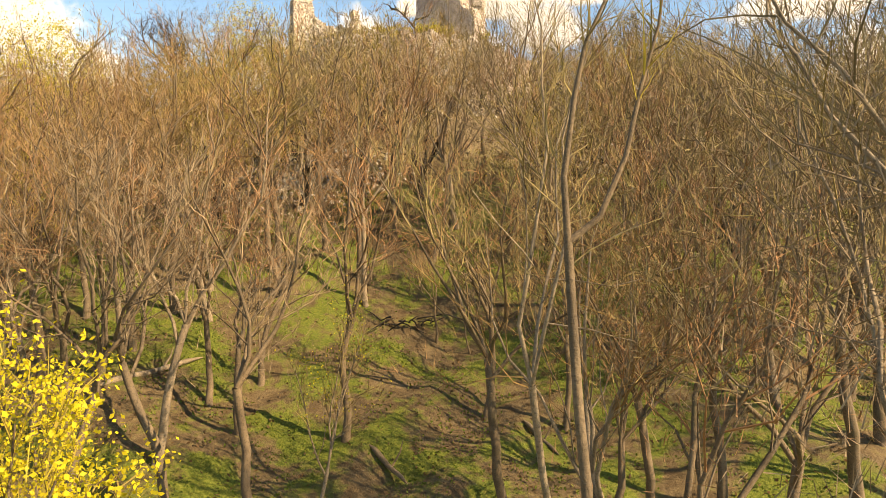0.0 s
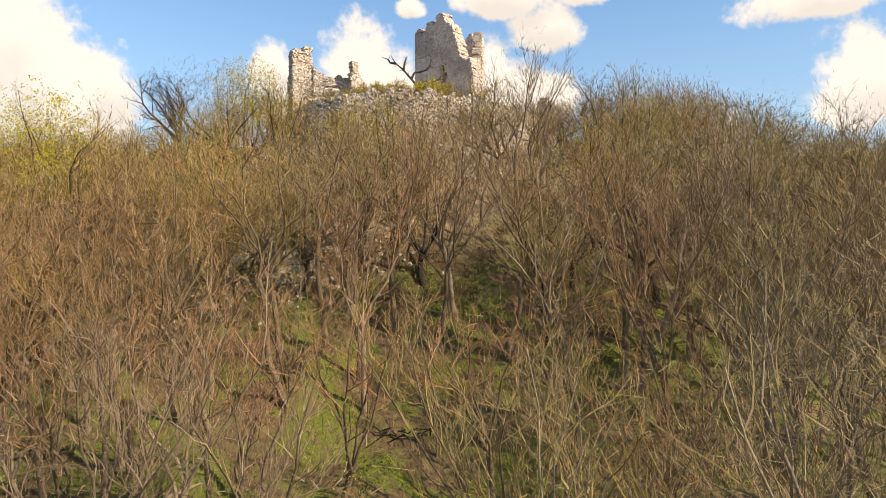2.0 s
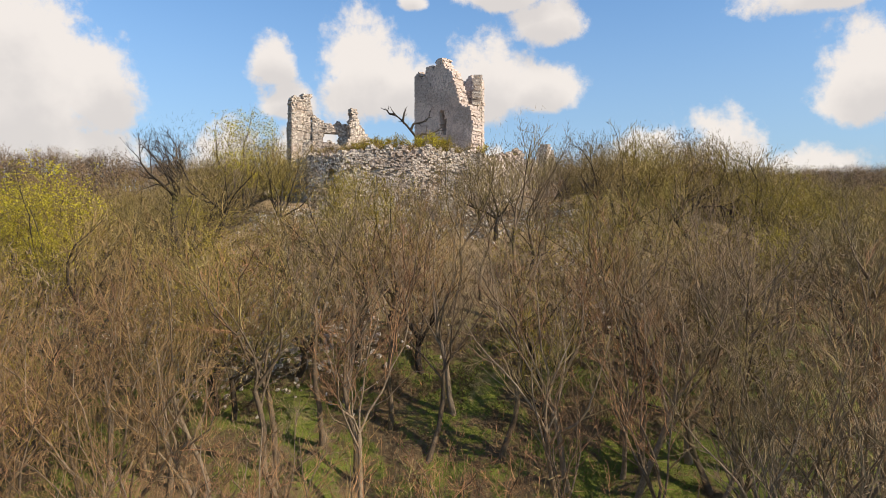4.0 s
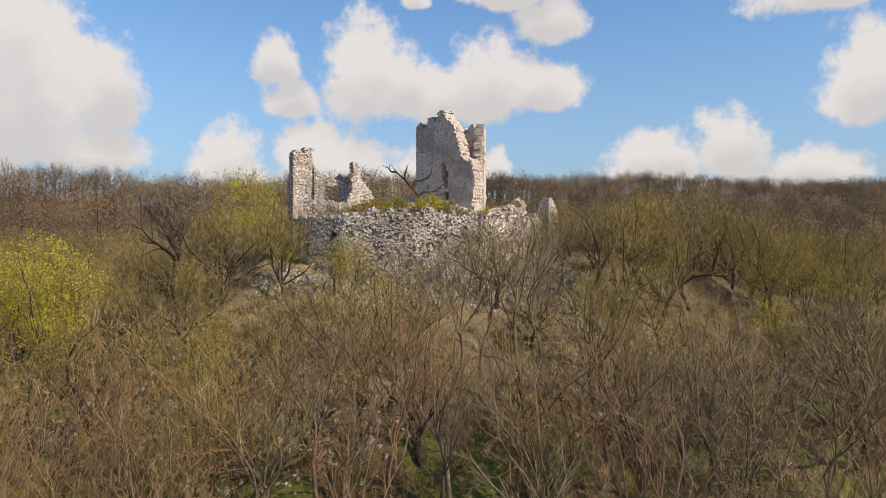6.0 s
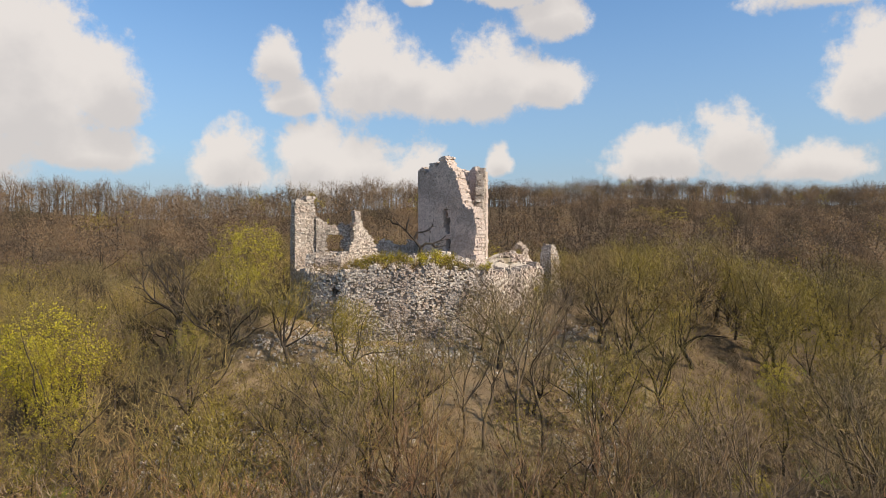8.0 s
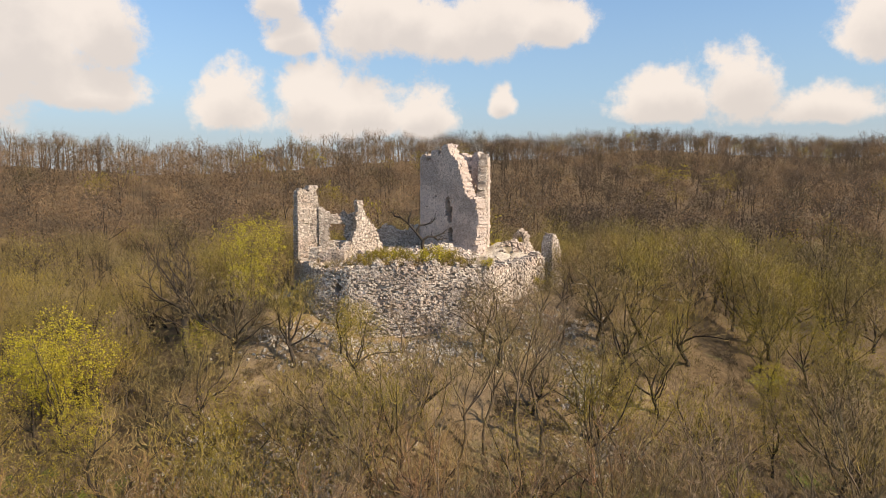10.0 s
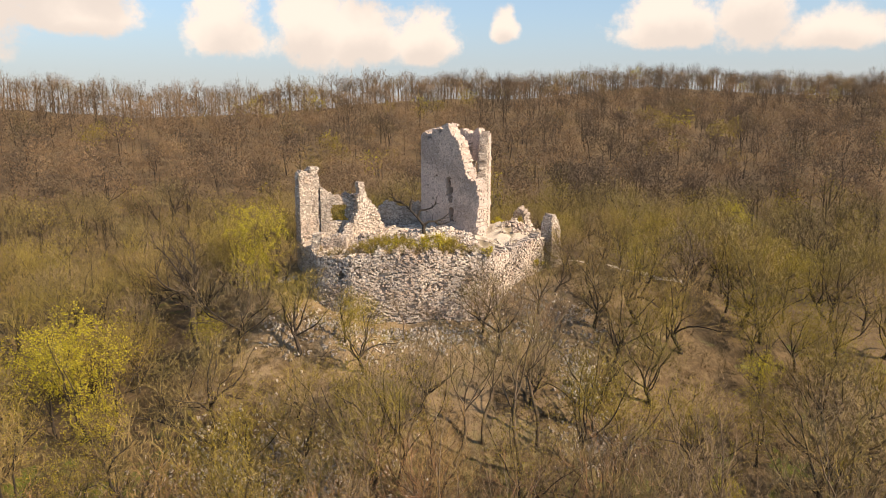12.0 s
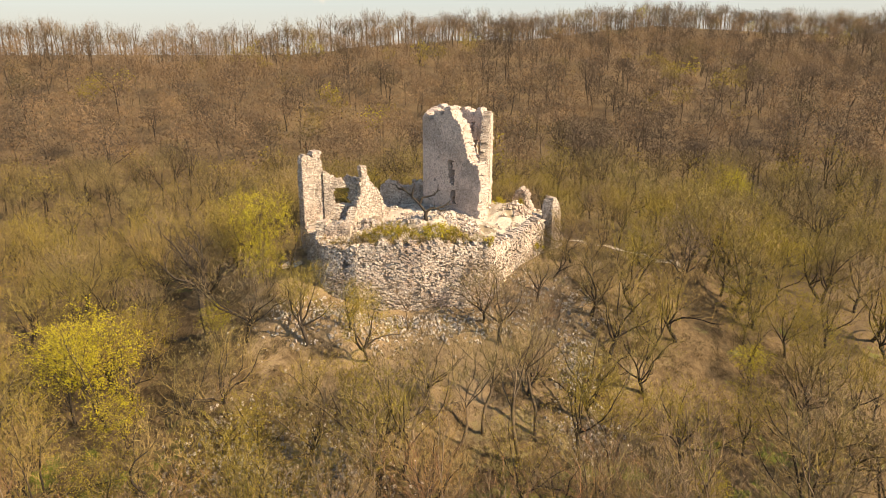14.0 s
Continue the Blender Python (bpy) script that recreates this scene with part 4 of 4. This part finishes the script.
# the raised ground inside the walls
c0 = np.array([2.0, 76.5])
ring = []
for (ax, ay), (bx, by) in zip(CASTLE, CASTLE[1:] + CASTLE[:1]):
    for f in np.arange(0, 1, 1 / max(2, int(math.hypot(bx - ax, by - ay) / 0.5))):
        ring.append((ax + (bx - ax) * f, ay + (by - ay) * f))
ring = np.array(ring)
steps = np.linspace(0.945, 0.0, 44)
verts = []
for f in steps:
    for px, py in ring:
        x, y = c0 + (np.array([px, py]) - c0) * f
        z = 22.7 + 1.05 * (1 - f) ** 0.8 + 0.30 * noise.noise(Vector((x * 0.6, y * 0.6, 1))) + 0.22 * noise.noise(Vector((x * 1.7, y * 1.7, 2))) + 0.10 * noise.noise(Vector((x * 4, y * 4, 7)))
        z += 1.1 * math.exp(-((x - 10.3) ** 2 + (y - 76.5) ** 2) / 6) + 0.7 * math.exp(-((x - 3) ** 2 + (y - 71) ** 2) / 9) + 0.9 * math.exp(-((x - 0.2) ** 2 + (y - 70.3) ** 2) / 5) - 0.5 * (y > 84)
        verts.append((x, y, z))
m = len(ring)
I, J = np.meshgrid(np.arange(len(steps) - 1), np.arange(m), indexing="ij")
quads = np.stack([I * m + J, I * m + (J + 1) % m, (I + 1) * m + (J + 1) % m, (I + 1) * m + J], -1).reshape(-1, 4)


def mound_material():
    mt, k = material("rubble_ground", 0.95)
    mid, small, grain = k.noise(k.place, 0.5, 5), k.noise(k.place, 2.5, 5, 0.6), k.noise(k.place, 10.0, 6, 0.7)
    c = k.mix(k.step(grain, 0.3, 0.7), (0.72, 0.645, 0.535), (0.50, 0.425, 0.335))
    c = k.mix(k.step(k.math("ADD", mid, k.math("MULTIPLY", small, 0.25)), 0.62, 0.74, 0.0, 0.75), c, (0.17, 0.125, 0.06))
    finish(k, c, k.math("ADD", grain, small), 0.12)
    return mt


MOUND, MOUND_SOIL = np.array(verts), mound_material()
tagged(new("castle_ground", mesh_from("castle_ground", verts, quads, [MOUND_SOIL], True)), "pale rubble-strewn ground inside the castle walls", "ground", kind="structure")


# ---------- shrubs, rubble, undergrowth ----------
def shrub_meshes(seed, leaf, count, size, tall=1.6):
    wood, small, tips = grow(seed, tall, fork=0.12, limbs=6, spread=1.0, branches=4, twigs=4, fine=3, girth=0.03, thin=0.012)
    rng, s = np.random.default_rng(seed), Soup()
    leaves(s, tips[rng.integers(0, len(tips), count)] + rng.normal(size=(count, 3)) * 0.09, size, rng)
    return [("trunk", wood.mesh("shrub_stems", [BARK], True)), ("crown", small.mesh("shrub_twigs", [TWIG])), ("foliage", s.mesh("shrub_leaves", [leaf]))]


rng0 = np.random.default_rng(31)
SHRUB = [shrub_meshes(500 + n, LEAF_YELLOW if n else LEAF_OLIVE, 900, 0.10) for n in range(3)]
for x, y, z, n, s in [(-6.2, 66.3, 22.6, 0, 0.8), (-3.0, 66.6, 23.0, 0, 0.9), (2.6, 66.3, 23.0, 1, 1.0), (3.2, 65.6, 22.9, 0, 0.9), (-1.8, 67.0, 23.0, 0, 0.9), (-5.2, 65.8, 22.6, 0, 0.9), (-3.6, 65.5, 22.8, 0, 1.0), (-2.4, 65.9, 22.9, 1, 0.9), (-0.9, 65.6, 22.9, 0, 1.0), (0.5, 65.4, 22.9, 1, 1.0), (1.9, 65.6, 23.0, 2, 1.15),
                      (-4.4, 67.2, 23.0, 0, 0.8), (1.0, 66.8, 23.1, 0, 0.9), (7.0, 64.9, 22.6, 1, 0.7), (4.4, 66.4, 22.9, 2, 0.5), (11.5, 77.9, 23.2, 0, 0.9), (9.6, 79.8, 23.2, 1, 0.8),
                      (13.2, 72.0, 19.8, 1, 0.7)]:
    plant("shrub", SHRUB[n], x, y, "low shrub with young yellow-green leaves on the ruin", s, 77 * n + x * 40, "shrubs on the ruin", z=z, category="shrub")
DRY = []
for n in range(3):
    wood, small, tips = grow(560 + n, 1.2, fork=0.1, limbs=7, spread=1.2, branches=4, twigs=4, fine=3, girth=0.015, thin=0.014, lift=-0.05)
    DRY.append([("trunk", wood.mesh("dry_stems", [BARK], True)), ("crown", small.mesh("dry_twigs", [TWIG]))])
for n in range(26):
    x = -9.5 + n * 0.66 + rng0.normal() * 0.2
    y = float(np.interp(x, [-10, -6.5, 0, 6.8], [65.9, 64.5, 64.0, 65.0])) + rng0.uniform(0.1, 1.2)
    plant("dry_shrub", DRY[n % 3], x, y, "dry brown shrub overhanging the wall top", rng0.uniform(0.6, 1.1), rng0.uniform(0, 360), "dry shrubs on the wall", z=22.75, category="shrub")
BLOSSOM = tree_meshes("blossom_tree", BARK, TWIG, LEAF_GOLD, 0.07, 9500, seed=171, tall=9.0, fork=0.45, limbs=6, spread=0.9, branches=6, twigs=5, fine=4, girth=0.09)
plant("blossoming_tree", BLOSSOM, -6.6, 10.2, "small tree covered in bright yellow blossom", 1.22, 0)
PALE = tree_meshes("pale_tree", BARK_PALE, TWIG, LEAF_YELLOW, 0.07, 420, seed=177, tall=6.5, fork=0.3, limbs=4, spread=0.4, branches=6, twigs=4, fine=3, girth=0.075)
plant("pale_tree", PALE, -3.0, 21.2, "thin pale-barked tree with a few yellow leaves", 1.0, 0)

# the dead tree on the wall walk
dead = thing("dead_tree", "small dead black tree with crooked limbs", "tree", (0.62, 69.6, 23.7))
dead.scale = (1.0, 1.0, 1.0)
s = Soup()
tube(s, [(0, 0, -0.4), (0.02, 0, 0.5), (-0.08, 0, 1.1), (0.02, 0, 1.5)], [0.30, 0.23, 0.20, 0.19], 8)
part("trunk", s.mesh("dead_trunk", [BARK_DARK], True), dead)
for line in ([(0, 0, 1.4), (-0.7, 0.1, 2.3), (-1.5, 0.0, 3.2), (-2.3, 0.1, 3.9), (-2.6, 0, 4.3)], [(0, 0, 1.5), (0.5, -0.1, 1.9), (1.2, 0.1, 1.85), (2.0, 0.0, 2.2), (2.6, 0.1, 2.7)],
             [(-0.7, 0.1, 2.3), (-0.4, 0.3, 3.0), (0.2, 0.3, 3.1), (0.9, 0.2, 3.3), (1.3, 0.2, 3.9)], [(-1.5, 0, 3.2), (-1.4, -0.2, 3.9), (-1.2, -0.1, 4.5)], [(-2.3, 0.1, 3.9), (-2.9, 0.2, 4.0), (-3.2, 0.2, 4.4)],
             [(1.2, 0.1, 1.85), (1.5, 0.3, 1.5), (2.1, 0.4, 1.6)]):
    s = Soup()
    tube(s, line, np.linspace(0.15, 0.045, len(line)), 6)
    for q in range(5):
        p, d = at_line(np.array(line), rng0.uniform(0.35, 1.0))
        tube(s, bend(rng0, p, off_way(rng0, d, 0.9), rng0.uniform(0.4, 1.0), 3, 0.1, 0.3), [0.05, 0.035, 0.025, 0.015], 4)
    part("limb", s.mesh("dead_limb", [BARK_DARK], True), dead)

rng = np.random.default_rng(77)


def scatter_stones(name, label, spots, lo, hi, mat):
    soup = Soup()
    for x, y, z in spots:
        d = rng.uniform(lo, hi)
        q = Euler(rng.uniform(0, 6.28, 3)).to_matrix()
        m3 = np.array(q)
        soup.put(box_corners(np.array([x, y, z + d * 0.12]), m3[0], m3[1], m3[2], d * rng.uniform(0.8, 1.5), d * 0.7, d, rng, 0.22), None, BOX)
    return tagged(new(name, soup.mesh(name, [mat])), label, "rubble", kind="stuff")


def heap(cx, cy, rx, ry, n):
    p = rng.normal(size=(n, 2)) * [rx, ry] + [cx, cy]
    return [(x, y, float(height(x, y))) for x, y in p if not in_castle(x, y, 0.02)]


scatter_stones("scree", "pale limestone rubble fallen below the walls", heap(14.5, 57.0, 0.9, 1.5, 450) + heap(-15.0, 49.5, 3.2, 2.4, 900) + heap(-9.0, 48.2, 3.6, 2.2, 1200) + heap(14.5, 51.0, 1.5, 1.2, 250) + heap(-4.5, 60.6, 4.5, 1.0, 260)
               + heap(5.0, 61.0, 4.5, 0.9, 260) + heap(16, 63, 1.3, 1.6, 110) + heap(-2, 62.3, 6.5, 0.6, 420) + heap(10.5, 65.5, 2.5, 1.8, 200) + heap(-11, 62.5, 2.5, 1.5, 200), 0.09, 0.28, SCREE)


def mound_height(x, y):
    """Height of the raised ground inside the walls, by its nearest vertex."""
    return float(MOUND[np.argmin((MOUND[:, 0] - x) ** 2 + (MOUND[:, 1] - y) ** 2), 2])


inside = []
while len(inside) < 1500:
    x, y = rng.uniform(-12, 15), rng.uniform(64.5, 82)
    if in_castle(x, y, -0.06) and noise.noise(Vector((x * 0.5, y * 0.5, 9))) > (-0.15 if x < 4 else 0.12):
        inside.append((x, y, mound_height(x, y)))
scatter_stones("castle_rubble", "broken limestone lying inside the walls", inside, 0.08, 0.3, STONE)
heaps = []
for cx, cy, r in [(3.2, 71.8, 1.6), (-5.5, 71.5, 1.5), (-9.0, 71.5, 1.6), (4.5, 69.0, 1.5), (11.6, 76.0, 1.2)]:
    for x, y in rng.normal(size=(90, 2)) * r * 0.6 + [cx, cy]:
        if in_castle(x, y, -0.06):
            heaps.append((x, y, mound_height(x, y) + max(0, 0.55 - 0.4 * math.hypot(x - cx, y - cy)) * rng.random()))
scatter_stones("rubble_heaps", "heaps of fallen masonry between the ruins", heaps, 0.2, 0.5, STONE)
slab = thing("fallen_masonry", "pale block of fallen masonry beside the wall", "rubble", (-13.9, 69.6, float(height(-13.9, 69.6))))
s = Soup()
for n in range(14):
    s.put(box_corners(rng.normal(size=3) * [0.6, 0.25, 0.12] + [0, 0, 0.5], np.array([1.0, 0.1, 0.25]), np.array([0, 1.0, 0]), np.array([-0.25, 0, 1.0]), 0.7, 0.35, 0.5, rng, 0.15), None, BOX)
part("block", s.mesh("block", [STONE]), slab)

# a trodden path on the shoulder behind the wall
line = np.array([(16.8, 80.5), (19.0, 78.6), (21.5, 77.0), (24.0, 75.2), (27.0, 73.6), (30.0, 73.0)])
t = np.linspace(0, 5, 50)
px, py = np.interp(t, range(6), line[:, 0]), np.interp(t, range(6), line[:, 1])
d = unit(np.stack([np.gradient(px), np.gradient(py)], 1))
rows = []
for o in np.linspace(-0.7, 0.7, 6):
    qx, qy = px - d[:, 1] * o, py + d[:, 0] * o
    rows.append(np.stack([qx, qy, height(qx, qy) + 0.10 - 0.06 * abs(o)], 1))
a = np.array([i * 50 + j for i in range(5) for j in range(49)])
tagged(new("path", mesh_from("path", np.concatenate(rows), np.stack([a, a + 1, a + 51, a + 50], 1), [MOUND_SOIL], True)), "pale trodden earth path on the shoulder", "path", kind="structure")

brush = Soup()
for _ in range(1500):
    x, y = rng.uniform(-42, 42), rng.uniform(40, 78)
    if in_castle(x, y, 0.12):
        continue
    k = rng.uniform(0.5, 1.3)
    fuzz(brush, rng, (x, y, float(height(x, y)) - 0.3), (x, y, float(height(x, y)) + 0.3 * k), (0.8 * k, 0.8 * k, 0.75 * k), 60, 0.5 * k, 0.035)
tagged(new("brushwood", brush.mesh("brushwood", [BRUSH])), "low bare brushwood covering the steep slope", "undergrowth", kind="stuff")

herbs, litter = Soup(), Soup()
n = 60000
p = np.stack([rng.uniform(-26, 26, n), rng.uniform(10, 50, n)], 1)
p = p[[noise.noise(Vector((x * 0.28, y * 0.28, 3))) + 0.6 * noise.noise(Vector((x * 1.1, y * 1.1, 4))) > -0.02 for x, y in p]]
z = height(p[:, 0], p[:, 1])
leaves(herbs, np.column_stack([p, z + rng.uniform(0.03, 0.16, len(p))]), 0.11, rng)
tagged(new("herb_layer", herbs.mesh("herb_layer", [LEAF_HERB])), "low green spring herbs covering the slope", "undergrowth", kind="stuff")
n = 17000
p = np.stack([rng.uniform(-28, 28, n), rng.uniform(10, 66, n)], 1)
p = p[[not in_castle(x, y, 0.02) for x, y in p]]
n = len(p)
leaves(litter, np.column_stack([p, height(p[:, 0], p[:, 1]) + rng.uniform(0.0, 0.06, n)]), 0.16, rng)
tagged(new("leaf_litter", litter.mesh("leaf_litter", [LITTER])), "dry brown fallen leaves", "leaf litter", kind="stuff")


def log(name, label, a, b, r, bark):
    za, zb = float(height(*a)) + r * 0.6, float(height(*b)) + r * 0.6
    ob = thing(name, label, "log", (*a, za))
    s = Soup()
    d = np.array([b[0] - a[0], b[1] - a[1], zb - za])
    tube(s, [d * f + [0, 0, 0.04 * math.sin(9 * f)] for f in np.linspace(0, 1, 7)], r * np.array([0.2, 1.0, 1.05, 0.95, 0.9, 0.8, 0.2]), 7)
    part("trunk", s.mesh("log", [bark], True), ob)
    s = Soup()
    tube(s, [d * 0.6, d * 0.6 + [0.3, 0.1, 0.5], d * 0.6 + [0.4, 0.2, 0.9]], [r * 0.4, r * 0.3, 0.01], 5)
    part("branch", s.mesh("log_branch", [bark], True), ob)


log("fallen_log", "rotting brown log lying on the herbs", (-1.7, 24.6), (-0.3, 22.6), 0.10, BARK)
log("fallen_log", "leaning dead stem on the slope", (4.2, 26.5), (5.2, 24.6), 0.10, BARK)
log("fallen_log", "pale dead branch lying on the slope", (-12.5, 27.0), (-9.4, 30.5), 0.14, BARK_PALE)
log("fallen_log", "pale broken log on the leaf litter", (11.2, 30.4), (12.4, 31.2), 0.17, BARK_PALE)
pile = thing("brush_pile", "dark heap of dead branches and roots", "brush pile", (-0.6, 33.9, float(height(-0.6, 33.9))))
for n in range(26):
    s = Soup()
    a = rng.normal(size=3) * [0.8, 0.4, 0.15] + [0, 0, 0.25]
    tube(s, bend(rng, a, rng.normal(size=3) * [1, 0.6, 0.35], rng.uniform(0.7, 1.8), 4, -0.02, 0.25), np.linspace(0.05, 0.012, 5), 4)
    part("branch", s.mesh("dead_branch", [BARK_DARK], True), pile)

# single stones in the curtain wall's face
for owner, c, soup in STONES[:300]:
    ob = part("stone", soup.mesh("stone", [STONE]), owner)
    ob.location = c
if len(STONES) > 300:
    s = Soup()
    for owner, c, soup in STONES[300:]:
        v, t, q = soup.arrays()
        s.put(v + c, None, q)
    part("masonry_facing", s.mesh("facing", [STONE]), STONES[0][0], kind="stuff")
